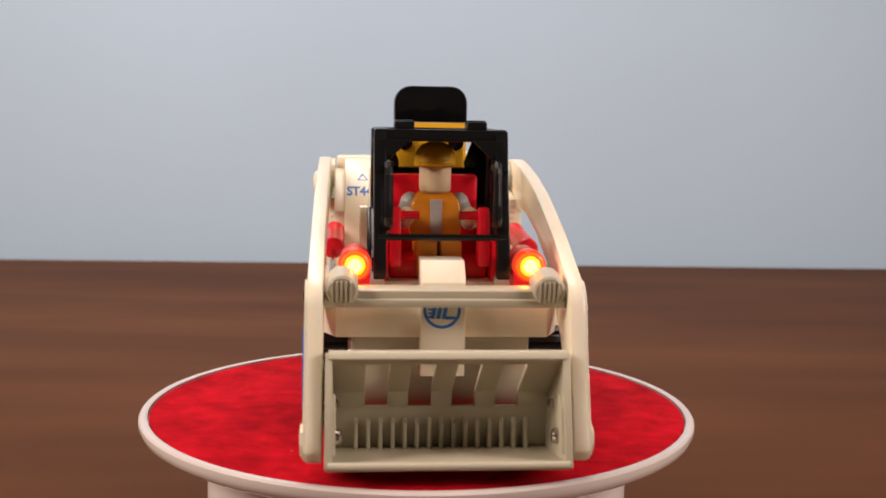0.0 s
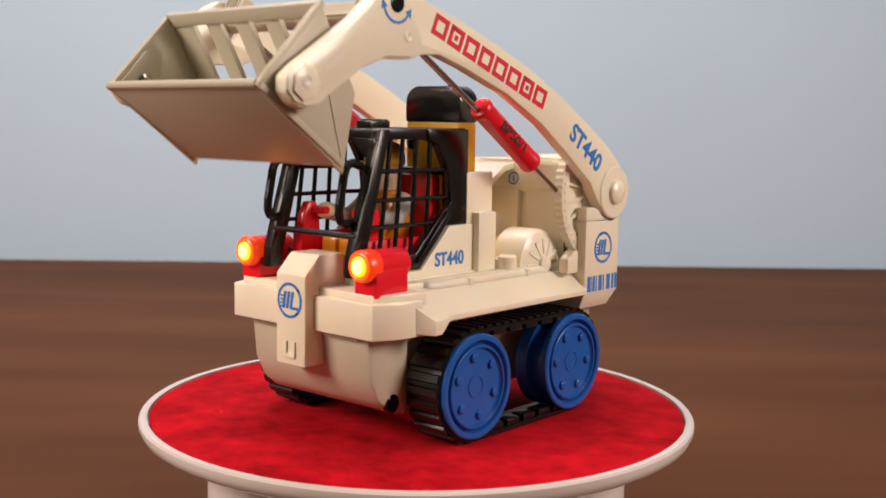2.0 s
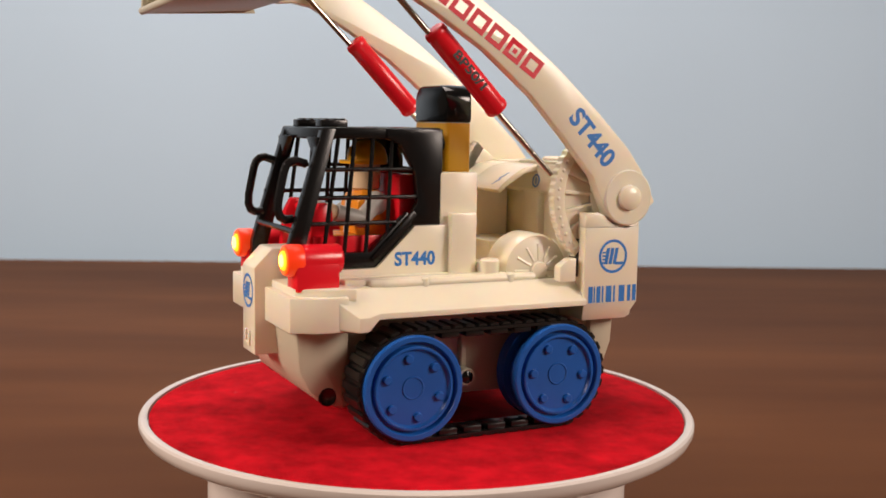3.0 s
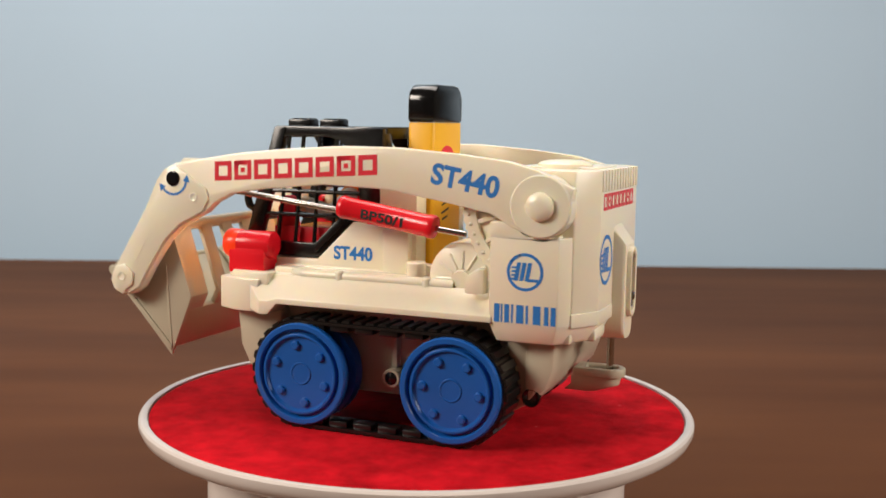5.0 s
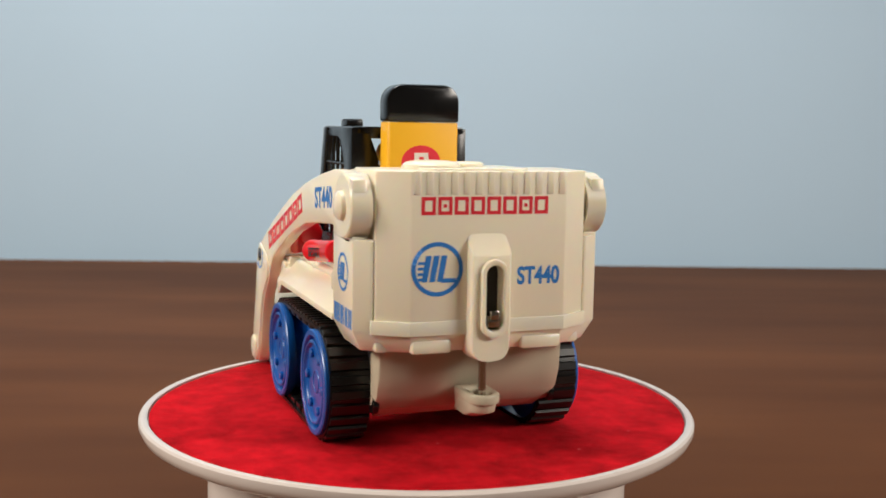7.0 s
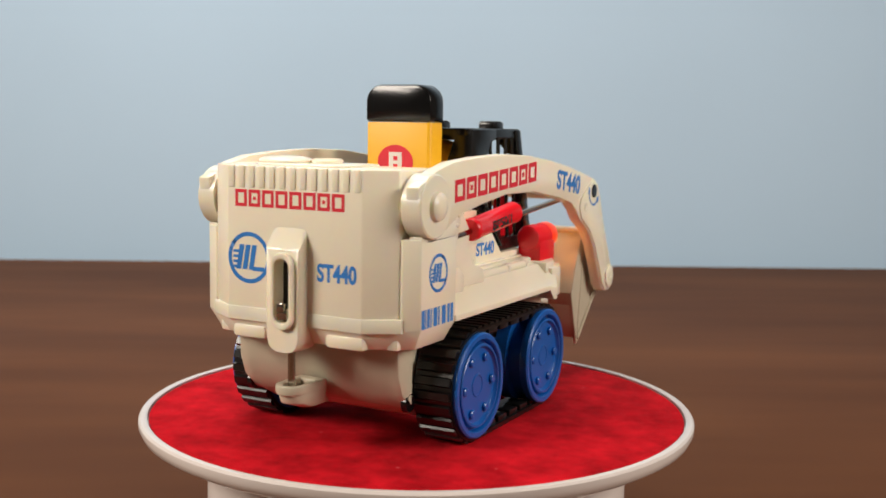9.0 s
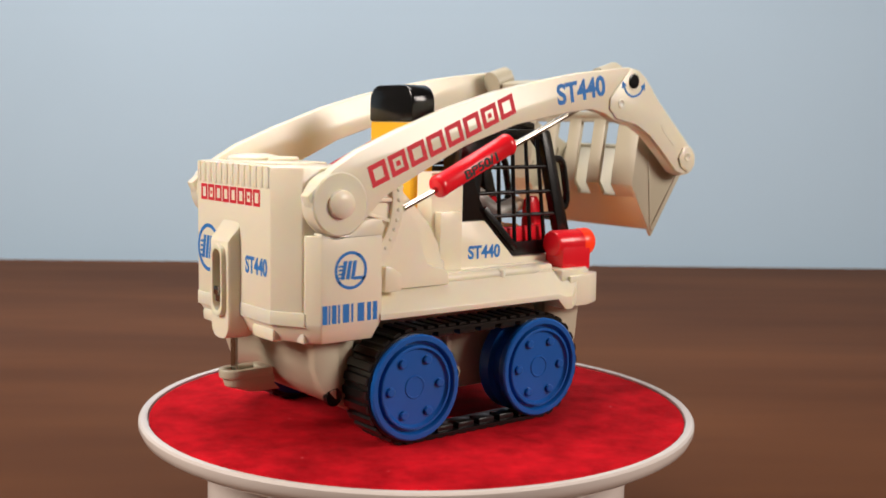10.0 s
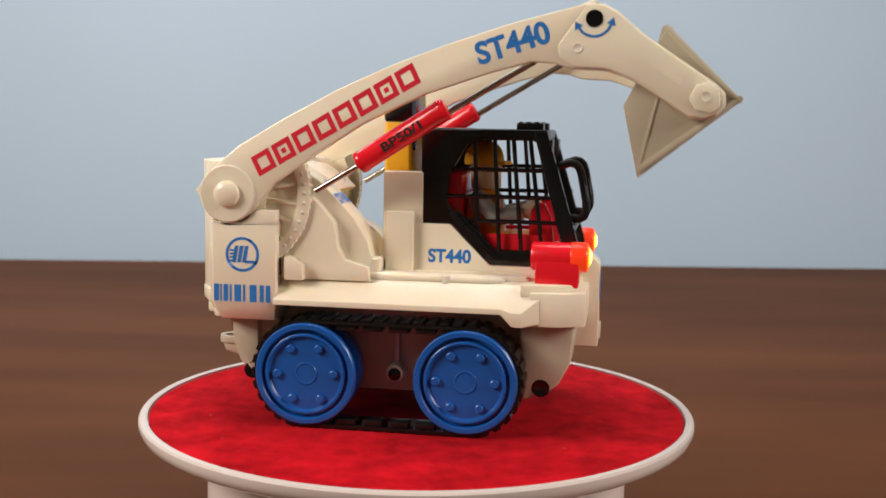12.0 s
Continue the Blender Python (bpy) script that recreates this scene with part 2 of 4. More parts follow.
def badge(name, r, m, parent):
    """Round blue badge: a ring and slanted bars."""
    polys = ring_polys(r * 0.84, r)
    for x in (-0.42, -0.12, 0.18):
        polys.append(rect(r * (x - 0.11), r * (x + 0.11), -0.46 * r, 0.5 * r, 0.18))
    polys.append(rect(r * 0.15, r * 0.72, -0.5 * r, -0.34 * r))
    for k in range(4):
        polys.append(rect(-0.75 * r, -0.45 * r, (-0.42 + 0.2 * k) * r, (-0.32 + 0.2 * k) * r))
    return part(name, flat_bm(polys, m), PRINT_BLUE, parent, "round blue printed badge")


def word_blocks(width, height, m, parent, slant=0.1):
    """Eight plain hollow red blocks in a row, two with a dot."""
    w = width / 8
    s = w * 0.2
    for k in range(8):
        x0, x1, y0, y1 = -width / 2 + (k + 0.07) * w, -width / 2 + (k + 0.93) * w, -height / 2, height / 2
        outer, inner = rect(x0, x1, y0, y1, slant), rect(x0 + s, x1 - s, y0 + s, y1 - s, slant)
        polys = [[outer[i], outer[(i + 1) % 4], inner[(i + 1) % 4], inner[i]] for i in range(4)]
        if k in (1, 6):
            polys.append(rect((x0 + x1) / 2 - s / 2, (x0 + x1) / 2 + s / 2, -s / 2, s / 2, slant))
        part("printed_block", flat_bm(polys, m), PRINT_RED, parent, "hollow red printed block")


def bar_strip(width, height, m, parent):
    for x0, x1 in ((0, 17), (21, 26), (32, 47), (53, 59), (69, 91), (98, 105), (120, 143), (154, 167), (174, 189)):
        part("printed_bar", flat_bm([rect((x0 / 189 - 0.5) * width, (x1 / 189 - 0.5) * width, -height / 2, height / 2)], m), PRINT_BLUE, parent, "blue printed bar")


# ---- times and angles ----
TURN = [(0, -0.4), (1, -22.7), (2, -46.0), (3, -69.0), (4, -93.2), (5, -117.5), (6, -141.3), (7, -165.0),
        (8, -189.1), (9, -213.2), (10, -237.0), (11, -260.9), (12, -284.9)]
LIFT = [(0.0, -11.8), (0.5, -2.9), (1.0, 6.6), (1.5, 16.6), (2.0, 25.6), (2.72, 38.4), (3.03, 38.4), (4.8, 5.0), (5.79, -13.4), (8.34, -13.4), (11.12, 38.3), (11.33, 38.3), (12.0, 25.2)]
CURL = [(-13.4, 2.5), (-11.8, 10), (-8.2, 20), (-5.5, 28), (0, 34), (8, 32.5), (14, 33), (18, 26), (25.2, 1), (31, -27), (38.4, -54)]
SLIDE = [(-13.4, 46), (8.6, 46.5), (26.8, 56), (35, 66), (38.4, 70.5)]


RISE = [(-13.4, 0), (14, 0), (21, 4), (25, 6.5), (28.6, 9.5), (32.3, 11.3), (38.4, 13)]


def between(rows, t):
    return float(np.interp(t, [r[0] for r in rows], [r[1] for r in rows]))


HUB = (-73.5, 98.0)
TIP = (193.6, -43.7)
HEADING = -86.0


def turned(t):
    return pose(0, 0, 0, 0, 0, between(TURN, t))


def toy_pose(t):
    return pose(0, 0, 0, 0, 0, between(TURN, t) + HEADING) @ pose(0, 0.0041, 0)


def arm_pose(t):
    return pose(HUB[0] * MM, 0, HUB[1] * MM, 0, -between(LIFT, t), 0)


def bucket_pose(t):
    return arm_pose(t) @ pose(TIP[0] * MM, 0, TIP[1] * MM, 0, -between(CURL, between(LIFT, t)), 0)


def barrel_pose(t):
    s = between(SLIDE, between(LIFT, t))
    return arm_pose(t) @ pose(s * MM, 0, (-11.5 + (s - 50) * 0.12) * MM, 0, -7.5, 0)


# ---- room ----
def room():
    z0, z1 = -820, 1650
    # All but the north wall is unseen, added to close in reflected light.
    for name, x0, x1, y0, y1, mat in (("wall_north", -2100, 2100, 1120, 1220, WALL), ("wall_south", -2100, 2100, -2300, -2200, PLASTER),
                                      ("wall_west", -2200, -2100, -2300, 1220, PLASTER), ("wall_east", 2100, 2200, -2300, 1220, PLASTER)):
        tagged(part(name, box(x0, x1, y0, y1, z0, z1, 0), mat), "plain painted room wall; only the north one is in view", "wall", kind="structure")
    tagged(part("floor", box(-2200, 2200, -2300, 1220, z0 - 50, z0, 0), CARPET), "plain brown floor under the table, unseen", "floor", kind="structure")
    tagged(part("ceiling", box(-2200, 2200, -2300, 1220, z1, z1 + 50, 0), PLASTER), "plain dull ceiling, unseen, added for bounce light", "ceiling", kind="structure")


def table():
    top = tagged(empty("table"), "dark brown walnut table with a plain smooth top", "table")
    top.matrix_basis = pose(0, 0, -0.07, 0, 0, 1.2)
    part("tabletop", box(-1150, 1150, -700, 1045, -35, 0, 2), WOOD, top)
    for x in (-1080, 1080):
        for y in (-640, 960):
            part("leg", box(x - 35, x + 35, y - 35, y + 35, -750, -35, 3), WOOD, top)


def turntable():
    tt = tagged(empty("turntable"), "white plastic display turntable with a red felt top", "turntable")
    part("base", lathe([(93, -70), (95, -68), (95, -14), (92, -9), (60, -9)], (0, 0, 0), "z", 96), WHITE, tt, "white plastic drum base")
    plate = part("plate", lathe([(40, -8.9), (112, -8.5), (119, -7.5), (123, -5), (124.3, -2.2), (124.2, -0.2), (123.4, 0.7), (121.6, 0.9), (120.5, 0.5), (120.2, -1.5), (60, -1.5)], (0, 0, 0), "z", 128), WHITE, tt, "white plate with a raised rim")
    bm = lathe([(119.9, -1.5), (119.9, -0.3), (119.2, 0.0)], (0, 0, 0), "z", 128)
    part("felt_pad", bm, FELT, plate, "crushed red felt pad")
    return plate


# ---- toy loader ----
WHEELS = ((29.0, 23.4), (-38.8, 23.4))


def track_path(r):
    """Points and directions round both wheels."""
    (xf, z), (xr, _) = WHEELS
    flat, arc = xf - xr, math.pi * r
    total = 2 * flat + 2 * arc

    def at(s):
        s %= total
        if s < flat:
            return (xr + s, z + r), 0.0
        s -= flat
        if s < arc:
            a = s / r
            return (xf + r * math.sin(a), z + r * math.cos(a)), -a
        s -= arc
        if s < flat:
            return (xf - s, z - r), -math.pi
        a = (s - flat) / r
        return (xr - r * math.sin(a), z - r * math.cos(a)), -math.pi - a
    return total, at


def track(side, toy):
    y0, y1 = (36.5, 53.0) if side > 0 else (-53.0, -36.5)
    total, outer = track_path(22.7)
    _, inner = track_path(21.4)
    n = 96
    bm = bmesh.new()
    rings = []
    for k in range(n):
        po, _ = outer(total * k / n)
        total_i = 2 * (WHEELS[0][0] - WHEELS[1][0]) + 2 * math.pi * 21.4
        # same place on the inner run
        flat = WHEELS[0][0] - WHEELS[1][0]
        s = total * k / n
        arc_o, arc_i = math.pi * 22.7, math.pi * 21.4
        if s < flat:
            si = s
        elif s < flat + arc_o:
            si = flat + (s - flat) * arc_i / arc_o
        elif s < 2 * flat + arc_o:
            si = s - arc_o + arc_i
        else:
            si = 2 * flat + arc_i + (s - 2 * flat - arc_o) * arc_i / arc_o
        pi_, _ = inner(min(si, total_i - 1e-6))
        rings.append([bm.verts.new((x * MM, y * MM, z * MM)) for x, y, z in ((po[0], y0, po[1]), (po[0], y1, po[1]), (pi_[0], y1, pi_[1]), (pi_[0], y0, pi_[1]))])
    for a, b in zip(rings, rings[1:] + rings[:1]):
        for i in range(4):
            bm.faces.new((a[i], a[(i + 1) % 4], b[(i + 1) % 4], b[i]))
    bmesh.ops.recalc_face_normals(bm, faces=bm.faces)
    belt = part("track", bm, RUBBER, toy, "black ribbed rubber crawler track")
    lug = mesh_of("tread_lug", loft([[(-2.0, y, 0.2), (2.0, y, 0.2), (1.5, y, 1.25), (-1.5, y, 1.25)] for y in (y0 + 0.4, (y0 + y1) / 2 - 0.5, (y0 + y1) / 2 + 0.5, y1 - 0.4)]), RUBBER)
    edge = y1 - 4.5 if side > 0 else y0 + 4.5
    tooth = mesh_of("drive_tooth", box(-4.2, 4.2, edge - 3.4, edge + 3.4, -2.6, 0.3, 0.6), RUBBER)
    count = 50
    for k in range(24):
        (x, z), a = inner(total_i * (k + 0.5) / 24)
        if WHEELS[1][0] + 4 < x < WHEELS[0][0] - 4:
            ob = new("drive_tooth", tooth)
            ob.parent = belt
            ob.matrix_basis = pose(x * MM, 0, z * MM, 0, -math.degrees(a), 0)
    for k in range(count):
        (x, z), a = outer(total * (k + 0.5) / count)
        ob = new("tread_lug", lug)
        ob.parent = belt
        ob.matrix_basis = pose(x * MM, 0, z * MM, 0, -math.degrees(a), 0)


def wheel(x, z, side, toy, start):
    s = side
    prof = [(21.3, 38), (21.3, 44), (18.5, 44.4), (18.5, 50.5), (21.2, 51), (21.6, 52), (21.6, 54.4), (21.0, 55.0), (19.2, 55.0), (18.7, 54.4), (18.5, 52.2), (17.5, 52.2), (17.2, 54.6), (16.8, 54.9), (16.1, 54.9), (15.8, 54.0), (15.2, 53.4), (4.9, 53.2), (4.6, 53.6), (4.2, 53.6), (4.0, 53.3), (0.5, 53.3)]
    w = part("wheel", lathe([(r, s * a) for r, a in prof], (x, 0, z), "y", 56), BLUE, toy, "ribbed blue plastic wheel disc")
    for k in range(6):
        a = radians(start + 60 * k)
        part("bolt", lathe([(1.9, s * 53.0), (1.9, s * 54.4), (1.4, s * 54.8)], (x + 12.2 * math.cos(a), 0, z + 12.2 * math.sin(a)), "y", 12), BLUE, w)


def hull(toy):
    side = [(-77.5, 47), (-76.5, 32), (-73.5, 24), (-68, 18), (-58, 12.5), (52, 12.5), (60, 15), (66, 20), (70.5, 29), (72.5, 48)]
    rear = [p for p in side if p[0] < -57] + [(-56, 12.5), (-56, 47)]
    front = [(49, 12.5)] + [p for p in side if p[0] > 51] + [(49, 48)]
    core = extrude([(-57, 12.5), (50, 12.5), (50, 48), (-57, 47)], -28, 28, "y", 0)
    h = part("lower_hull", union(extrude(rear, -35, 35, "y", 3.0), extrude([(-77.5, 47), (-76.5, 32), (-73.5, 24), (-68, 18), (-64.5, 16), (-64.5, 47)], -38.4, 38.4, "y", 3.0), extrude(front, -35, 35, "y", 3.0), core), GREY, toy, "beige-grey lower hull")
    for s in (1, -1):
        # Black discs stand in for the shaded screw holes at the hull corners.
        for x, y, z in ((58.5, 35.0, 18.3), (-67.5, 38.2, 20.2)):
            part("screw_recess", lathe([(3.8, s * (y - 2)), (3.8, s * (y + 0.05)), (3.4, s * (y + 0.25)), (2.8, s * (y + 0.1)), (0.5, s * (y + 0.08))], (x, 0, z), "y", 20), BLACK, h, "screw recess filled in black")
        part("screw_recess", lathe([(2.8, s * 34.5), (2.8, s * 35.7), (2.3, s * 35.8), (1.3, s * 36.3), (0.5, s * 36.4)], (-4.5, 0, 21), "y", 20), BLACK, h, "screw recess filled in black")
        part("screw_boss", lathe([(4.0, s * 27), (4.0, s * 35.0), (3.7, s * 35.5), (2.9, s * 35.5)], (-4.5, 0, 21), "y", 24), GREY, h)
        part("rib", box(-5.6, -3.4, min(s * 27, s * 32), max(s * 27, s * 32), 25, 44, 0.4), GREY, h)
    for y0, y1 in ((-30, -11), (11, 30)):
        part("front_ledge", box(69, 73.6, y0, y1, 44.6, 46.4, 0.3), GREY, h)
    # tow loop on a narrower bracket
    def stadium(hw, xa, xb, n=10):
        arc = [math.pi / 2 + math.pi * k / n for k in range(n + 1)]
        return [(xb + hw + hw * math.cos(a), 1.2 + hw * math.sin(a)) for a in arc] + [(xa, 1.2 - hw), (xa, 1.2 + hw)]
    bm = bmesh.new()
    outer, inner = stadium(6.4, -76, -97), stadium(3.4, -80, -94)
    loops = [[bm.verts.new((x * MM, y * MM, z * MM)) for x, y in pts] for pts, z in ((inner, 24), (inner, 27.6), (outer, 27.8), (outer, 24))]
    for p, q in zip(loops, loops[1:] + loops[:1]):
        for i in range(len(p)):
            bm.faces.new((p[i], p[(i + 1) % len(p)], q[(i + 1) % len(p)], q[i]))
    bmesh.ops.recalc_face_normals(bm, faces=bm.faces)
    bevelled(bm, 0.9)
    hitch = part("hitch", bm, GREY, h, "beige-grey tow loop")
    add(hitch_foot := bmesh.new(), loft([[(x, y, 24.2) for x, y in stadium(5.6, -75, -95.6)], [(x, y, 20.5) for x, y in stadium(5.2, -75, -94.6)], [(x, y, 17.5) for x, y in stadium(4.6, -72, -86)]], 0.3))
    part("hitch_bracket", hitch_foot, GREY, h)


def upper_body(toy):
    b = bmesh.new()
    # platform and fenders
    add(b, extrude([(-54, 51.5), (60, 51.5), (60, 63.2), (-54, 63.2)], -38.5, 38.5, "y", 0.5))
    for s in (1, -1):
        def rib(x, top, edge, low, base):
            return [(x, s * 37, 63.0), (x, s * 40.5, top), (x, s * 50.8, edge), (x, s * 50.8, low), (x, s * 46, base), (x, s * 37, base)]
        add(b, loft([rib(-54, 62.6, 54.0, 51.6, 51.6), rib(42.5, 62.6, 54.0, 51.6, 51.6), rib(47, 62.6, 52.5, 46.8, 46.8), rib(51, 62.6, 52.5, 46.6, 46.6),
                     [(58, s * 37, 63), (58, s * 40.5, 62.6), (58, s * 46.5, 58), (58, s * 46.5, 48), (58, s * 46, 47), (58, s * 37, 47)]], 0.35))
        add(b, tube([(-34, s * 38.6, 63.6), (36, s * 38.6, 63.6), (40.5, s * 37.2, 63.6), (42, s * 34, 63.6), (42, s * 29, 63.6)], 2.1, 12))
        add(b, box(-44, 52, min(s * 30, s * 36.5), max(s * 30, s * 36.5), 62, 65.6, 1.2))
        add(b, lathe([(2.2, 61), (2.2, 65.2), (1.4, 66)], (18, s * 39, 0), "z", 14))
        add(b, lathe([(2.2, 61), (2.2, 65.2), (1.4, 66)], (-22, s * 39, 0), "z", 14))
    add(b, extrude([(54, -46.5), (66, -46), (76.5, -41), (76.5, 41), (66, 46), (54, 46.5)], 46.5, 60.5, "z", 0.6))
    add(b, extrude([(50, -45), (62, -44), (73.5, -38.5), (73.5, 38.5), (62, 44), (50, 45)], 58, 63.5, "z", 0.8))
    # cab base with its sloping shoulder
    for s in (1, -1):
        add(b, extrude([(-6.5, 62), (-6.5, 86), (17.5, 86), (35, 68.8), (60, 68.6), (64, 62)], min(s * 22, s * 28.3), max(s * 22, s * 28.3), "y", 0.6))
        add(b, box(-12, 5.5, min(s * 17, s * 27.5), max(s * 17, s * 27.5), 62, 108, 0.8))
        add(b, box(-10, 2, min(s * 26, s * 31.5), max(s * 26, s * 31.5), 62, 91, 0.8))
        add(b, box(-21, -11, min(s * 26, s * 33), max(s * 26, s * 33), 62, 70, 0.8))
        add(b, lathe([(4.2, 62), (4.2, 70.8), (3.4, 71.5)], (-15, s * 34, 0), "z", 18))
    add(b, box(-50, 60, -30, 30, 60, 66, 0.5))
    # rear pod
    low = [(-53, 50), (-80.8, 50), (-84.5, 43.8), (-92, 31), (-92, -31), (-84.5, -43.8), (-80.8, -50), (-53, -50)]
    for s in (1, -1):
        add(b, extrude([(-53, s * 50), (-80.8, s * 50), (-84.2, s * 44), (-84.2, s * 42.8), (-53, s * 42.8)], 51.5, 86, "z", 0.6))
    foot = [(-55, 46), (-78, 46), (-81.5, 41), (-88, 29), (-88, -29), (-81.5, -41), (-78, -46), (-55, -46)]
    add(b, loft([[(x, y, 44) for x, y in foot], [(x, y, 52) for x, y in low]], 0.5))
    add(b, extrude([(-92.3, 31.1), (-92.3, -31.1), (-84.8, -44), (-80, -44), (-80, 44), (-84.8, 44)], 50.8, 56.2, "z", 0.25))
    for y0, y1 in ((14, 30), (-31, -14), (33, 42), (-42, -33)):
        x = -91 if abs(y0 + y1) < 50 else -84
        add(b, extrude([(x, y0), (x, y1), (x + 14, y1), (x + 14, y0)], 43.5, 49, "z", 2.0))
    up = [(-56, 42.6), (-84.5, 42.6), (-92, 31), (-92, -31), (-84.5, -42.6), (-56, -42.6)]
    add(b, extrude(up, 51.5, 111.5, "z", 0.9))
    for s in (1, -1):
        # seat for the arm's hub, cut round
        cut = [(HUB[0] + 13.1 * math.cos(radians(a)), HUB[1] + 13.1 * math.sin(radians(a))) for a in range(236, 329, 8)]
        add(b, extrude([(-53, 85), (-80.8, 85)] + cut + [(-59.5, 91.5), (-53, 91.5)], min(s * 44.5, s * 50), max(s * 44.5, s * 50), "y", 0.4))
        add(b, extrude([(-50, 62), (-50, 72), (-47, 72), (-42, 68.5), (-42, 62)], min(s * 43, s * 48), max(s * 43, s * 48), "y", 0.5))
    # drum on the open side
    add(b, lathe([(15.8, 20), (15.8, 33), (15.0, 36), (12.5, 37.2), (4.0, 38.2), (3.6, 39.6), (0.5, 39.8)], (-37, 0, 66), "y", 40))
    for k in range(12):
        a = 2 * math.pi * k / 12
        add(b, rod((-37 + 4.6 * math.cos(a), 38.0, 66 + 4.6 * math.sin(a)), (-37 + 11.5 * math.cos(a), 37.3, 66 + 11.5 * math.sin(a)), 0.65, 8))
    # front wall of the pod: a leaning header over two pillars
    add(b, extrude([(-57, 97.5), (-53.5, 97.5), (-52.6, 99), (-54.5, 110.8), (-57, 110.8)], -22, 41, "y", 0.5))
    add(b, box(-57, -52.6, -3, 10.8, 62, 98.5, 0.6))
    add(b, box(-57, -53.4, 14.6, 41, 62, 98.5, 0.6))
    add(b, box(-52, -30, -24, 6, 62, 76, 1.5))
    # raised lid on the pod
    add(b, extrude([(-87, -14), (-87, 20), (-82, 25), (-60, 25), (-56, 20), (-56, -14), (-60, -19), (-82, -19)], 111, 112.3, "z", 0.5))
    add(b, lathe([(11.0, 111.5), (11.0, 113.2), (10.0, 114.1), (6.5, 114.8), (0.5, 115.0)], (-73, 17, 0), "z", 40))
    add(b, lathe([(6.4, 111.5), (6.4, 113.4), (5.6, 114.1), (4.2, 114.1), (3.8, 113.2), (0.5, 113.2)], (-68, 0.5, 0), "z", 28))
    # curved guard beside the engine on the one side
    guard = [(-55, 62), (-55, 111), (-47, 109.5), (-38, 104), (-30, 96.5), (-22, 88), (-16.5, 79), (-14, 70), (-13.6, 62)]
    add(b, extrude(guard, -38.5, -22, "y", 0.8))
    ramp = [(-54, 110.6), (-47, 109.4), (-38, 103.9), (-33, 99.2), (-34.4, 97.6), (-39.2, 101.4), (-47.6, 106.6), (-54, 107.6)]
    add(b, extrude(ramp, -24, 7, "y", 0.4))
    step = [(-55, 62), (-55, 106), (-46, 103), (-36, 94), (-29.5, 86.5), (-28, 76), (-25, 71), (-15, 68), (-14, 62)]
    add(b, extrude(step, -43.5, -38, "y", 0.8))
    body = part("upper_body", b, CREAM, toy, "cream plastic upper body")
    for s in (1, -1):
        # Thin dark plate painted as the shade in the gap behind the gear.
        part("dark_gap", box(-54.5, -52.6, min(s * 38, s * 45), max(s * 38, s * 45), 63.5, 80, 0), RECESS_SHADE, body, "dark plate for the shaded gap behind the gear")
    for k in range(13):
        y = -29 + 4.83 * k
        part("vent_rib", box(-92.4, -90.5, y - 1.35, y + 1.35, 103.0, 111.6, 0.4), CREAM, body)
    nose = extrude([(60, 32), (81, 32), (81, 68.5), (73.5, 76.3), (60, 76.3)], -8.6, 8.6, "y", 0.8)
    part("nose_block", union(nose, box(80, 81.8, -3.2, -1.8, 36, 41.5, 0.2), box(80, 81.8, 1.8, 3.2, 36, 41.5, 0.2), box(80, 81.8, -3.2, 3.2, 35, 36.5, 0.2)), CREAM, toy, "cream nose block with a sloping top")
    # rear capsule with slot
    def capsule(y, hw, za, zb, n=10):
        pts = [(y + hw * math.cos(a), zb - hw + hw * math.sin(a)) for a in (math.pi * k / n for k in range(n + 1))]
        return pts + [(y + hw * math.cos(a), za + hw + hw * math.sin(a)) for a in (math.pi + math.pi * k / n for k in range(n + 1))]
    def shell(n=10):
        out = []
        for k in range(2 * n + 2):
            a = math.pi * k / n if k <= n else math.pi * (k - 1) / n
            c, d = math.cos(a), math.sin(a)
            e = 0.35 if d >= 0 else 0.7
            out.append((1.1 + math.copysign(abs(c) ** e * 8.0, c), (81.8 + 8 * abs(d) ** e) if k <= n else (48.6 - 8 * abs(d) ** e)))
        return out

    def rings(rows):
        bm = bmesh.new()
        loops = [[bm.verts.new((x * MM, y * MM, z * MM)) for y, z in pts] for pts, x in rows]
        for a, c in zip(loops, loops[1:]):
            for i in range(len(a)):
                bm.faces.new((a[i], a[(i + 1) % len(a)], c[(i + 1) % len(a)], c[i]))
        bmesh.ops.recalc_face_normals(bm, faces=bm.faces)
        return bm
    mouth, wall = capsule(0.5, 3.6, 52.3, 77.5), shell()

    def slid(width, top):
        """The outline narrowed, with its head pulled down to a height."""
        return [(1.1 + (y - 1.1) * width, min(65 + (z - 65) * 0.985, top)) for y, z in wall]
    cover = part("latch_housing", rings([(mouth, -91.9), (mouth, -97.0), (slid(0.9, 80.4), -97.2), (slid(0.97, 81.2), -96.7), (slid(1.0, 82.4), -95.8), (wall, -91.2), (wall, -86)]), CREAM, toy, "cream latch housing on the rear")
    rim_pts, hole = capsule(0.5, 5.0, 50, 79.5), capsule(0.5, 3.3, 52.6, 77.2)
    bm = rings([(hole, -95.5), (hole, -99.0), (rim_pts, -99.2), (rim_pts, -95.5)])
    bevelled(bm, 0.7)
    part("slot_rim", bm, CREAM, cover)
    # Floor is coloured dark for the shade inside the cream slot.
    part("slot_floor", extrude(mouth, -92.4, -92.1, "x", 0), RECESS_SHADE, cover, "slot floor coloured dark as shade")
    return body


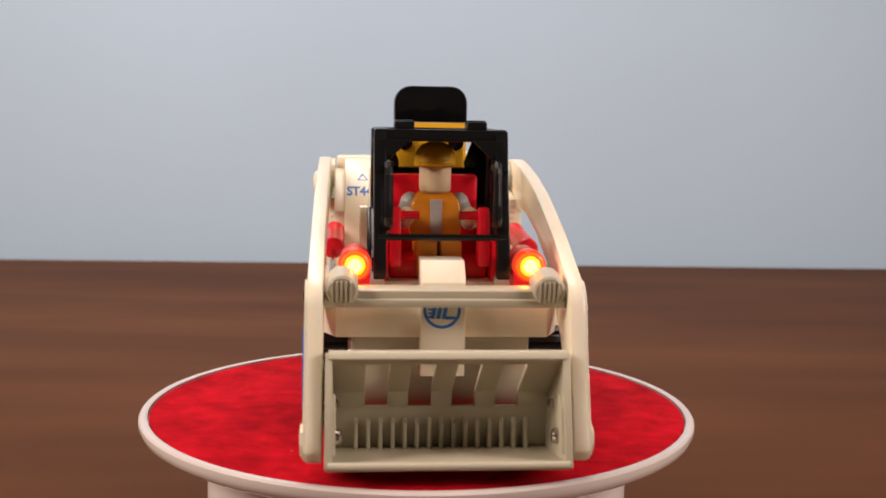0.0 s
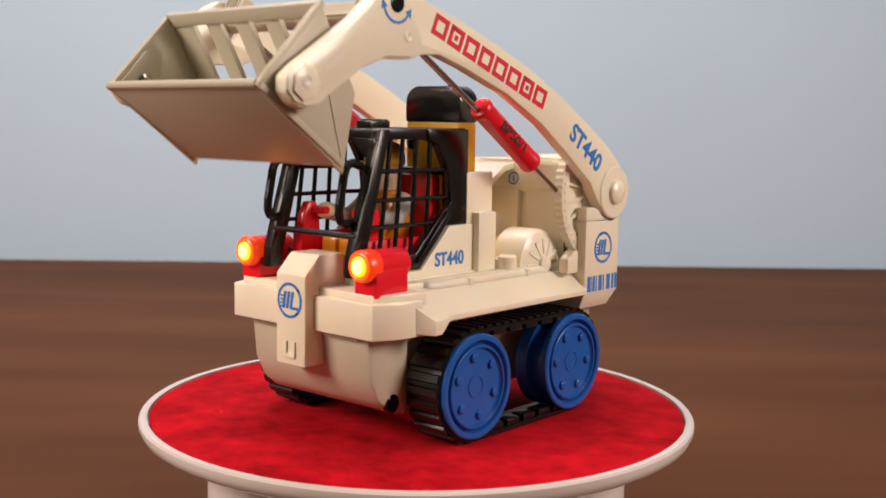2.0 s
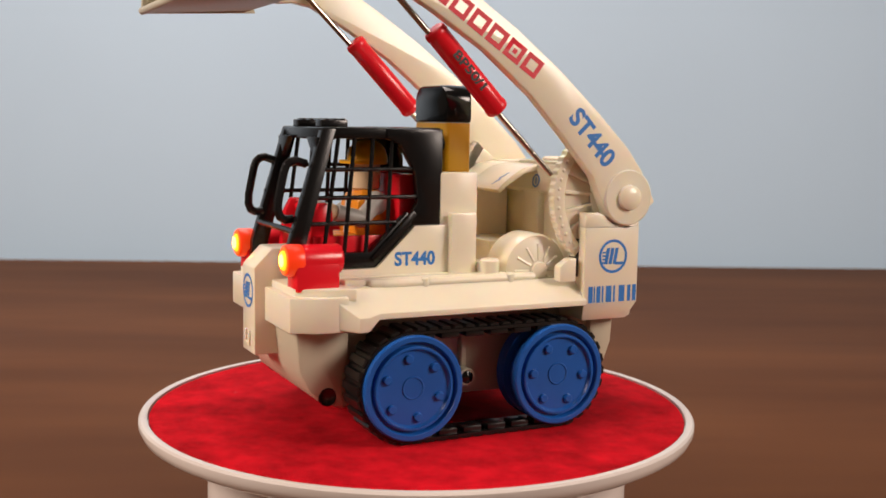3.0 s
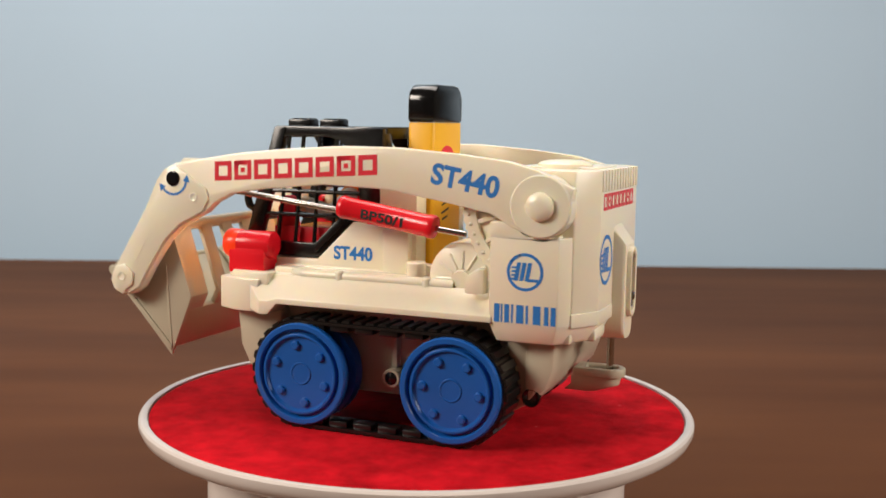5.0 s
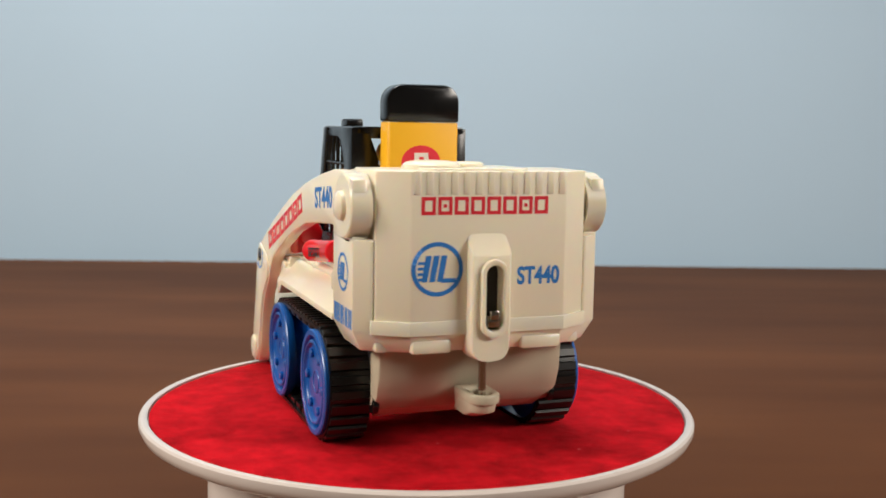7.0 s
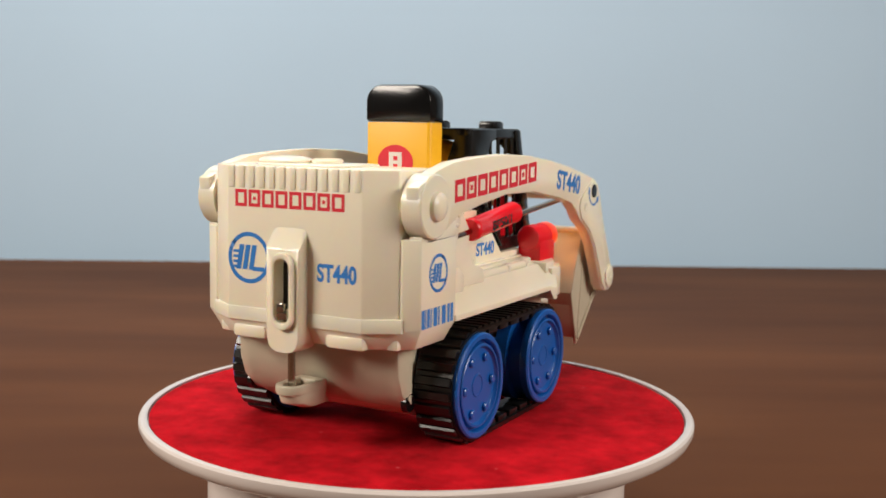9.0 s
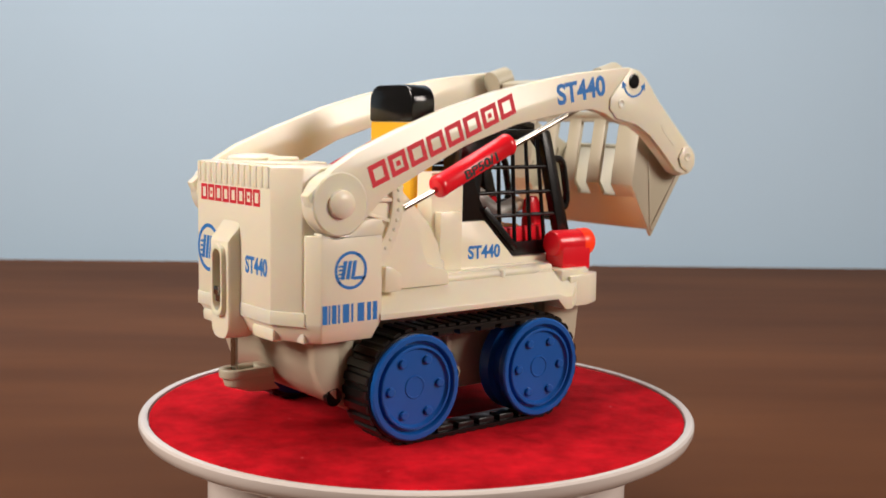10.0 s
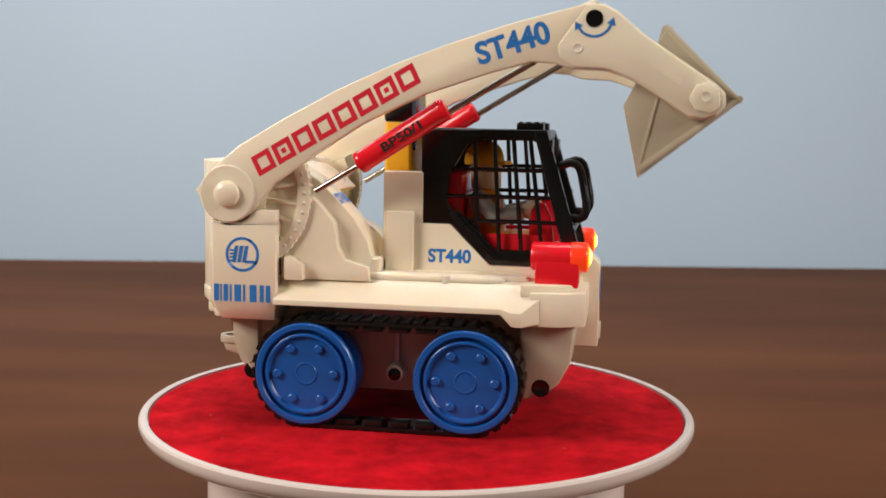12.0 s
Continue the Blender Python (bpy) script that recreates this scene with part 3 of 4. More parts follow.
def hitch_pin(toy):
    pin = part("hitch_pin", rod((-90.5, 1.6, 24.6), (-90.5, 1.6, 58), 1.5, 14), CHROME, toy, "steel hitch pin")
    part("latch_knob", union(box(-98.6, -90.5, -1.9, 2.9, 54, 58.5, 0.6), box(-99.4, -97.8, -1.2, 2.2, 57, 60.5, 0.5)), CHROME, pin, "steel latch knob")
    return pin


def marks(body):
    for face, s in (("left", 1), ("right", -1)):
        badge("badge", 7.4, on_face(face, (-67.6, s * 50.05, 72.4)), body)
        bar_strip(25, 7.2, on_face(face, (-67.8, s * 50.05, 55.9)), body)
        writing("lettering", "ST440", 6.0, 18.6, PRINT_BLUE, on_face(face, (17.5, s * 28.35, 72.3)), body, "blue printed model code")
    badge("badge", 10.1, on_face("rear", (-92.05, 20.8, 75.6)), body)
    badge("badge", 7.2, on_face("front", (81.05, -0.5, 58)), body)
    word_blocks(51.5, 6.6, on_face("rear", (-92.05, 2, 98.9)), body, 0.0)
    writing("lettering", "ST440", 7.0, 17.5, PRINT_BLUE, on_face("rear", (-92.05, -20, 72.3)), body, "blue printed model code")
    def slope(p, turn=0.0):
        m = Matrix(((0, 1, 0), (-0.70, 0, 0.714), (0.714, 0, 0.70))).transposed().to_4x4()
        return Matrix.Translation(Vector(p) * MM) @ m @ Matrix.Rotation(radians(turn), 4, "Z")
    writing("lettering", "ST440", 5.8, 15.0, PRINT_BLUE, slope((-29.6, -30, 96.15)), body, "blue printed model code")
    part("warning_mark", flat_bm([[(-2.6, -2), (-2.0, -2), (0.3, 2), (-0.3, 2.4)], [(2.0, -2), (2.6, -2), (0.3, 2.4), (-0.3, 2)], rect(-2.6, 2.6, -2.2, -1.6)], slope((-36.2, -30, 102.35))), PRINT_BLUE, body)
    part("bolt_mark", flat_bm([[(-5, -1.2), (0.6, -0.2), (0.2, 0.9), (5, 2.4), (-0.8, 1.5), (-0.2, 0.3)]], slope((-37.4, 1.0, 103.5), 30)), PRINT_BLUE, body)
    part("ring_mark", flat_bm(ring_polys(2.4, 3.1, 20) + [rect(-0.4, 0.4, -1.4, 1.4)], Matrix.Translation((-0.05285, 0.0078, 0.1032)) @ Matrix(((0, 1, 0), (-0.16, 0, 0.987), (0.987, 0, 0.16))).transposed().to_4x4() @ Matrix.Rotation(radians(10), 4, "Z")), PRINT_BLUE, body)


def headlamp(s, toy):
    y = s * 33.8
    housing = union(box(55.2, 73.2, y - 5.9, y + 5.9, 62, 75, 1.0), lathe([(4.0, 53.0), (5.6, 53.4), (6.1, 54.4), (6.1, 70.5)], (0, y, 74.4), "x", 28))
    snout = lathe([(6.1, 69.6), (6.35, 70.2), (6.35, 75.6), (5.8, 76.4), (5.2, 76.4), (5.0, 75.2)], (0, y, 74.4), "x", 28)
    lamp = part("headlamp", housing, RED, toy, "red plastic headlamp housing")
    part("lens_barrel", snout, WARM_RED, lamp, "red lamp barrel lit from within")
    part("lens_ring", lathe([(5.6, 74.6), (5.6, 76.5), (4.9, 76.9), (3.8, 76.5)], (0, y, 74.4), "x", 28), HALO, lamp, "red ring lit from within")
    lens = part("lens", lathe([(4.0, 75.4), (4.0, 77.0), (3.3, 77.4), (2.7, 77.5)], (0, y, 74.4), "x", 24), LENS, lamp, "glowing amber lens")
    part("bulb", lathe([(2.7, 77.0), (2.7, 77.6), (2.0, 77.9), (0.8, 78.05)], (0, y, 74.4), "x", 20), BULB, lens, "bright glowing bulb")


def cab(toy):
    def bar(p, q, r=0.95):
        return rod(p, q, r, 8)
    b = bmesh.new()
    # roof: front and rear beams, side rails
    add(b, box(5, 19, -26, 26, 121.5, 126.8, 0.8))
    add(b, box(5, 57.5, -26, -20.5, 122, 126.6, 0.8))
    add(b, box(5, 57.5, 20.5, 26, 122, 126.6, 0.8))
    add(b, box(52, 58, -26, 26, 121.5, 126.4, 0.8))
    add(b, box(10, 56, -23, 23, 124.4, 126.0, 0.3))
    for s in (1, -1):
        y0, y1 = min(s * 23, s * 27), max(s * 23, s * 27)
        # solid rear quarter, bottom rail and sloping front post
        add(b, extrude([(4.5, 86), (4.5, 126.3), (30, 126.3), (30, 122), (24, 120), (17, 108), (15.5, 96), (20, 88.5), (18, 86)], y0, y1, "y", 0.6))
        add(b, extrude([(17.5, 87), (34.5, 69), (58, 69.3), (59, 75.5), (37, 75.5), (20.5, 92)], y0, y1, "y", 0.6))
        add(b, extrude([(52, 126), (57.8, 126), (72.5, 77), (73, 68.5), (66.5, 68.5), (65.5, 76)], min(s * 21.6, s * 26.6), max(s * 21.6, s * 26.6), "y", 0.7))
        add(b, extrude([(s * 12, 122.5), (s * 25, 122.5), (s * 25, 110)], 57.2, 60.0, "x", 0.3))
        add(b, extrude([(16.5, 90.5), (35.5, 71.5), (37.3, 73), (18.5, 92.5)], min(s * 26.5, s * 28.6), max(s * 26.5, s * 28.6), "y", 0.4))
    for s in (1, -1):
        # closed corners of the rear wall
        add(b, extrude([(s * 14.5, 86), (s * 26, 86), (s * 26, 124), (s * 19, 124), (s * 14.5, 112)], 4.3, 7.0, "x", 0.4))
    part_ = part("cab_frame", b, CAGE, toy, "black plastic roll cage")
    for s in (1, -1):
        for k in range(3):
            part("pad_rib", box(45 + 3.6 * k, 46.2 + 3.6 * k, s * 14.5 - 3.6, s * 14.5 + 3.6, 129.2, 130.1, 0.2), CAGE, part_)
        y = s * 25
        for z in (87.5, 98, 109.5):
            part("grille_bar", bar((15, y, z), (69.6 - (z - 87.5) * 0.3, y, z)), CAGE, part_)
        for xt, xb, zb in ((27, 29, 80), (35.5, 38.5, 74), (43.5, 48, 74), (50.5, 57, 74)):
            part("grille_bar", bar((xt, y, 124), (xb, y, zb)), CAGE, part_)
        zs = [(63, 111.6), (67.5, 113.0), (69.6, 112.6), (71.2, 111.2), (72.2, 108.8), (74.6, 97), (74.8, 93), (73.9, 90.4), (71.8, 89.2), (68.5, 89.6)]
        part("grab_handle", tube([(x, s * 21.0, z) for x, z in zs], 1.75), CAGE, part_)
        part("roof_pad", box(44, 55.5, s * 14.5 - 4, s * 14.5 + 4, 125.8, 129.6, 0.8), CAGE, part_)
    part("crossbar", bar((69.3, -25, 84.6), (69.3, 25, 84.6), 1.3), CAGE, part_)
    part("crossbar", bar((9, -25, 108), (9, 25, 108), 1.6), CAGE, part_)
    # seat
    seat = part("seat", union(box(13, 21, -19, 19, 70, 107, 2.0), box(18, 52, -20, 20, 66, 74, 1.6)), RED, toy, "red plastic seat")
    for s in (1, -1):
        part("lever_block", union(extrude([(50, 72), (62, 72), (60, 90), (57, 95.5), (53, 95.5), (51, 92)], min(s * 15.5, s * 20), max(s * 15.5, s * 20), "y", 1.2),
                                  rod((54, s * 8, 92), (54, s * 18, 92), 1.7)), RED, seat)
        part("side_wall", box(20, 60, min(s * 20.5, s * 22.5), max(s * 20.5, s * 22.5), 66, 82, 0.5), RED, seat)


ARM_TOP = [(-12.6, 7.4), (2, 13.6), (14, 16.4), (34.6, 18.3), (61.6, 19.6), (87, 19), (111.5, 16.8), (135.3, 13.8), (156, 10.0), (166.7, 8.0), (172.5, 5.0), (176, 0.5), (182, -12.5), (199.3, -41.4), (201, -46.0)]
ARM_LOW = [(199, -50.6), (194.5, -52.6), (189, -51.8), (184.3, -48.4), (179.2, -39.4), (170.7, -26.5), (163, -19), (150.8, -12.6), (146, -8), (138, -3.6), (121.7, -0.6), (93.5, 2.8), (64.9, 2.6), (42.8, -0.4), (20, -4.2), (12, -8.4), (5, -11.4), (0, -12), (-6, -10.4), (-10.5, -6)]


def lift_arm(s, toy):
    y0, y1 = (45.4, 51.2) if s > 0 else (-51.2, -45.4)
    out = s * 51.2
    main = extrude(ARM_TOP + ARM_LOW, y0, y1, "y", 1.0)
    b = union(main, lathe([(12.2, s * 43.6), (12.2, s * 51.4), (11.6, s * 51.9), (5.6, s * 52.0), (5.3, s * 53.6), (4.2, s * 54.5), (2.0, s * 54.9), (0.5, s * 55)], (0, 0, 0), "y", 40))
    # overlay plate of the front leg
    plate = [(166.7, 7.4), (172, 4.6), (175.4, 0.3), (181.4, -12.6), (198.6, -41.6), (200.2, -46), (198.4, -50), (194.5, -51.9), (189.3, -51), (184.8, -48), (179.8, -39), (171.3, -26), (163.4, -18.3), (151.6, -12), (148.6, -6.5), (150, -2)]
    add(b, extrude(plate, min(s * 50.6, s * 52.0), max(s * 50.6, s * 52.0), "y", 0.5))
    add(b, extrude([(199, -44), (197, -49.4), (192, -50.6), (188, -47), (187.6, -42), (192, -38.4), (197, -39.4)], min(s * 51.4, s * 53.0), max(s * 51.4, s * 53.0), "y", 0.5))
    arm = part("lift_arm", b, CREAM, toy, "curved cream plastic lift arm")
    # gear sector inside the arm
    def ray(r, deg, y):
        return (r * math.cos(radians(deg)), s * y, r * math.sin(radians(deg)))

    def arc_plate(r0, r1, a0, a1, ya, yb, step=4, notch=0.0):
        """A slice of a disc; its rim may be scalloped."""
        n = int(abs(a1 - a0) / step)
        degs = [a0 + (a1 - a0) * k / n for k in range(n + 1)]
        outer = [(r1 - notch * (k % 2), a) for k, a in enumerate(degs)]
        pts = [(r * math.cos(radians(a)), r * math.sin(radians(a))) for r, a in outer + [(r0, a) for a in degs[::-1]]]
        return extrude(pts, min(s * ya, s * yb), max(s * ya, s * yb), "y", 0.3)
    g = arc_plate(6, 33.6, 2, -87, 41.0, 43.4)
    add(g, arc_plate(28.6, 34.4, 2, -87, 41.0, 45.3, 2.6, 0.7))
    add(g, arc_plate(11.5, 15.0, 2, -87, 41.0, 45.0))
    for k in range(6):
        a = 0.5 - 17.0 * k
        p, q, u, v = ray(13, a - 2.6, 0), ray(29.5, a - 1.6, 0), ray(29.5, a + 1.6, 0), ray(13, a + 2.6, 0)
        add(g, extrude([(w[0], w[2]) for w in (p, q, u, v)], min(s * 42.5, s * 44.9), max(s * 42.5, s * 44.9), "y", 0.25))
    for k in range(12):
        add(g, ball(ray(31.6, -2 - 7.4 * k, 45.2), (0.9, 0.6, 0.9), 10, 6))
    part("gear_sector", g, CREAM, arm, "ribbed cream gear sector")
    part("screw", lathe([(3.4, s * 51.8), (3.4, s * 52.3), (2.8, s * 52.5), (0.4, s * 52.2)], (166.8, 0, 1.3), "y", 20), BLACK, arm, "black screw")
    part("dimple", lathe([(2.2, s * 51.8), (2.2, s * 52.2), (1.6, s * 52.3), (1.3, s * 52.1)], (156.3, 0, -6.2), "y", 16), CREAM, arm)
    part("dimple", lathe([(2.4, s * 52.8), (2.4, s * 53.2), (1.8, s * 53.3), (1.5, s * 53.1)], (193.6, 0, -43.9), "y", 16), CREAM, arm)
    part("slot", flat_bm([[(-6.5, -1.2), (6.5, -1.2), (7.2, 0), (6.5, 1.2), (-6.5, 1.2), (-7.2, 0)]], on_face("left" if s > 0 else "right", (184, s * 52.05, -30), (60 if s > 0 else -60))), CREAM, arm)
    part("piston_rod", rod((33, s * 43, -13.8), (150, s * 43, -2.0), 1.3), CHROME, arm, "thin steel piston rod")
    # print on the outer face; the words read from hub to pin on one side and back on the other
    face = "left" if s > 0 else "right"

    def spot(x, z, turn):
        return on_face(face, (x, out + s * 0.06, z), turn)
    if s > 0:
        word_blocks(78.5, 8.2, spot(107.5, 9.0, 5), arm, 0.06)
        writing("lettering", "ST440", 8.6, 28.6, PRINT_BLUE, spot(31, 8.2, -9), arm, "blue printed model code")
    else:
        word_blocks(80, 8.6, spot(55, 8.6, 5), arm, 0.06)
        writing("lettering", "ST440", 9.2, 30, PRINT_BLUE, spot(134, 6.4, -7), arm, "blue printed model code")
    arc = []
    for k in range(8):
        a, c = radians(205 + 16 * k), radians(205 + 16 * (k + 1))
        arc.append([(6.4 * math.cos(a), 6.4 * math.sin(a)), (7.4 * math.cos(a), 7.4 * math.sin(a)), (7.4 * math.cos(c), 7.4 * math.sin(c)), (6.4 * math.cos(c), 6.4 * math.sin(c))])
    for a, d in ((205, -1), (333, 1)):
        a = radians(a)
        p = (6.9 * math.cos(a), 6.9 * math.sin(a))
        t = (-math.sin(a) * d, math.cos(a) * d)
        arc.append([(p[0] + 1.8 * math.cos(a), p[1] + 1.8 * math.sin(a)), (p[0] - 1.8 * math.cos(a), p[1] - 1.8 * math.sin(a)), (p[0] + 3 * t[0], p[1] + 3 * t[1])])
    part("tilt_arrow", flat_bm(arc, on_face(face, (166.8, s * 52.06, 1.3), (30 if s > 0 else -30) * 0.6)), PRINT_BLUE, arm, "curved blue double arrow")
    return arm


def barrel(s, toy):
    b = part("cylinder_barrel", lathe([(3.6, -0.6), (4.4, -0.2), (4.9, 0.8), (4.9, 2.6), (4.65, 3.0), (4.65, 40.0), (4.9, 40.4), (4.9, 42.2), (4.4, 43.2), (3.6, 43.6)], (0, s * 43, 0), "x", 24), RED, toy, "glossy red hydraulic cylinder")
    face = "left" if s > 0 else "right"
    writing("lettering", "BP50/1", 4.0, 19, PRINT_BLACK, on_face(face, (22, s * 47.6, -0.4), 0), b, "black moulded code")
    return b


def cross_tube(toy):
    b = bmesh.new()
    add(b, box(160.5, 167.5, -45.6, 45.6, -3.6, 3.4, 1.4))
    add(b, box(163.5, 169.0, -45, 45, -3.0, 0.2, 0.6))
    for s in (1, -1):
        add(b, lathe([(6.0, 159), (6.0, 169.6), (5.2, 170.3), (0.5, 170.3)], (0, s * 38.5, 4.0), "x", 28))
        for k in range(5):
            add(b, box(170.0, 170.9, s * 38.5 - 4 + 1.7 * k, s * 38.5 - 3.2 + 1.7 * k, 0.2, 7.8, 0.1))
    return part("cross_tube", b, GREY, toy, "beige-grey bar joining the arms")


def bucket(toy):
    A, B, C, D = (-1.2, 31.4), (12.3, -7.7), (-34.7, -16.7), (-29.9, 10.3)
    W = 43.0

    def sheet(p, q, th, y0, y1, bev=0.4):
        d = Vector((q[0] - p[0], q[1] - p[1])).normalized()
        n = Vector((-d.y, d.x)) * th
        return extrude([p, q, (q[0] + n.x, q[1] + n.y), (p[0] + n.x, p[1] + n.y)], y0, y1, "y", bev)
    E = (C[0] + 0.74 * (D[0] - C[0]), C[1] + 0.74 * (D[1] - C[1]))
    pan = [E, (C[0] - 0.2, C[1] + 1.2), (C[0] + 1.2, C[1]), B, (B[0] - 0.6, B[1] + 2.0), (C[0] + 3.0, C[1] + 2.8), (E[0] + 2.2, E[1])]
    bk = part("bucket", extrude(pan, -W, W, "y", 0.4), GREY, toy, "beige-grey loader bucket with slotted back")
    for s in (1, -1):
        c = extrude([A, B, (C[0] - 2.0, C[1] - 1.6), D], min(s * (W - 1.4), s * (W + 0.4)), max(s * (W - 1.4), s * (W + 0.4)), "y", 0.5)
        strips = [sheet(B, A, 2.0, min(s * W, s * (W + 1.2)), max(s * W, s * (W + 1.2)), 0.4),
                  sheet(C, B, 2.4, min(s * W, s * (W + 1.2)), max(s * W, s * (W + 1.2)), 0.4),
                  sheet((C[0] + 1, C[1] + 2), (C[0] + 24, C[1] + 30), 1.2, min(s * W, s * (W + 0.8)), max(s * W, s * (W + 0.8)), 0.3)]
        part("cheek", c, GREY, bk, "bucket side wall")
        for strip in strips:
            part("edge_strip", strip, GREY, bk)
        part("pin_boss", extrude([(-7, 1), (9, -4), (4, 12), (-3, 16)], min(s * (W - 2.6), s * W), max(s * (W - 2.6), s * W), "y", 0.8), GREY, bk)
    for y, w in ((-36.2, 6.6), (-16.9, 4.0), (0.0, 4.1), (16.9, 4.0), (36.2, 6.6)):
        part("upright", extrude([(E[0], E[1] - 0.6), D, (A[0] - 2, A[1] - 1.2), (A[0] - 0.4, A[1] - 2.8), (D[0] + 2.3, D[1] - 0.8), (E[0] + 2.2, E[1] - 0.6)], y - w, y + w, "y", 0.35), GREY, bk)
    part("top_rail", union(sheet((A[0] - 4.2, A[1] - 3.1), A, -2.6, -W, W), lathe([(1.9, -W), (1.9, W)], (A[0] - 1.4, 0, A[1] - 1.4), "y", 14)), GREY, bk)
    part("lip", lathe([(1.6, -W), (1.6, W)], (B[0] - 0.8, 0, B[1] + 1.0), "y", 12), GREY, bk)
    d = Vector((B[0] - C[0], B[1] - C[1])).normalized()
    for k in range(15):
        y = -33.0 + 4.72 * k
        add_pts = [(C[0] + 1.2, C[1] + 1.5), (C[0] + 9 * d.x, C[1] + 9 * d.y + 1.5), (C[0] + 7.5, C[1] + 13.5), (C[0] + 4.6, C[1] + 15.5)]
        part("rib", extrude(add_pts, y - 0.8, y + 0.8, "y", 0.25), GREY, bk)
    for s in (1, -1):
        part("screw", lathe([(3.0, s * 41.0), (3.0, s * 39.0), (2.2, s * 38.2), (0.4, s * 38.2)], (0, 0, 0.5), "y", 18), CHROME, bk, "steel screw")
        part("screw", lathe([(1.9, s * 41.8), (1.9, s * 39.8), (0.4, s * 39.2)], (-16, 0, 8), "y", 14), CHROME, bk, "steel screw")
    return bk


def battery_pack():
    pack = tagged(empty("battery_pack"), "yellow battery pack with a rounded glossy black cap", "battery")
    part("case", extrude([(-14.4, -15), (-14.4, 15), (-13.2, 16.2), (-3.4, 16.2), (-2.2, 15), (-2.2, -15), (-3.4, -16.2), (-13.2, -16.2)], 66.2, 129, "z", 0.6), YELLOW, pack, "yellow plastic case")
    r, pts = 7.5, []
    for k in range(9):
        a = math.pi / 2 * k / 8
        pts.append((16.4 - r + r * math.cos(a), 145.3 - r + r * math.sin(a)))
    outline = [(16.4, 129.1)] + pts + [(-y, z) for y, z in pts[::-1]] + [(-16.4, 129.1)]
    part("cap", extrude(outline, -14.6, -2.0, "x", 1.6), BLACK, pack, "glossy black plastic cap")
    oval = [(9.0 * math.cos(2 * math.pi * k / 32), 7.6 * math.sin(2 * math.pi * k / 32)) for k in range(32)]
    m = on_face("rear", (-14.45, 1.0, 111.5))
    case = pack.children[0]
    part("oval_badge", flat_bm([oval], m, 0.08), PRINT_RED, case, "red oval printed badge")
    part("badge_block", flat_bm([rect(-3.2, -1.0, -4.2, 4.4), rect(-1.0, 3.2, 2.6, 4.4), rect(1.2, 3.4, -4.2, 2.6), rect(-1.0, 1.2, -0.8, 0.8)], m, 0.16), PRINT_WHITE, case)
    for z, w in ((100.5, 6.5), (97.5, 8.0), (94.0, 7.0), (90.5, 8.5), (87.5, 6.0)):
        part("print_line", flat_bm([rect(-w / 2, w / 2, -0.45, 0.45, 0.6)], on_face("rear", (-14.45, 2.5, z), 12)), PRINT_BLACK, case)
    for s in (1, -1):
        part("stud", lathe([(3.4, -2.6), (3.4, -1.6), (2.8, -1.2)], (0, s * 11.5, 120), "x", 18), BLACK, case, "black contact stud")
    return pack


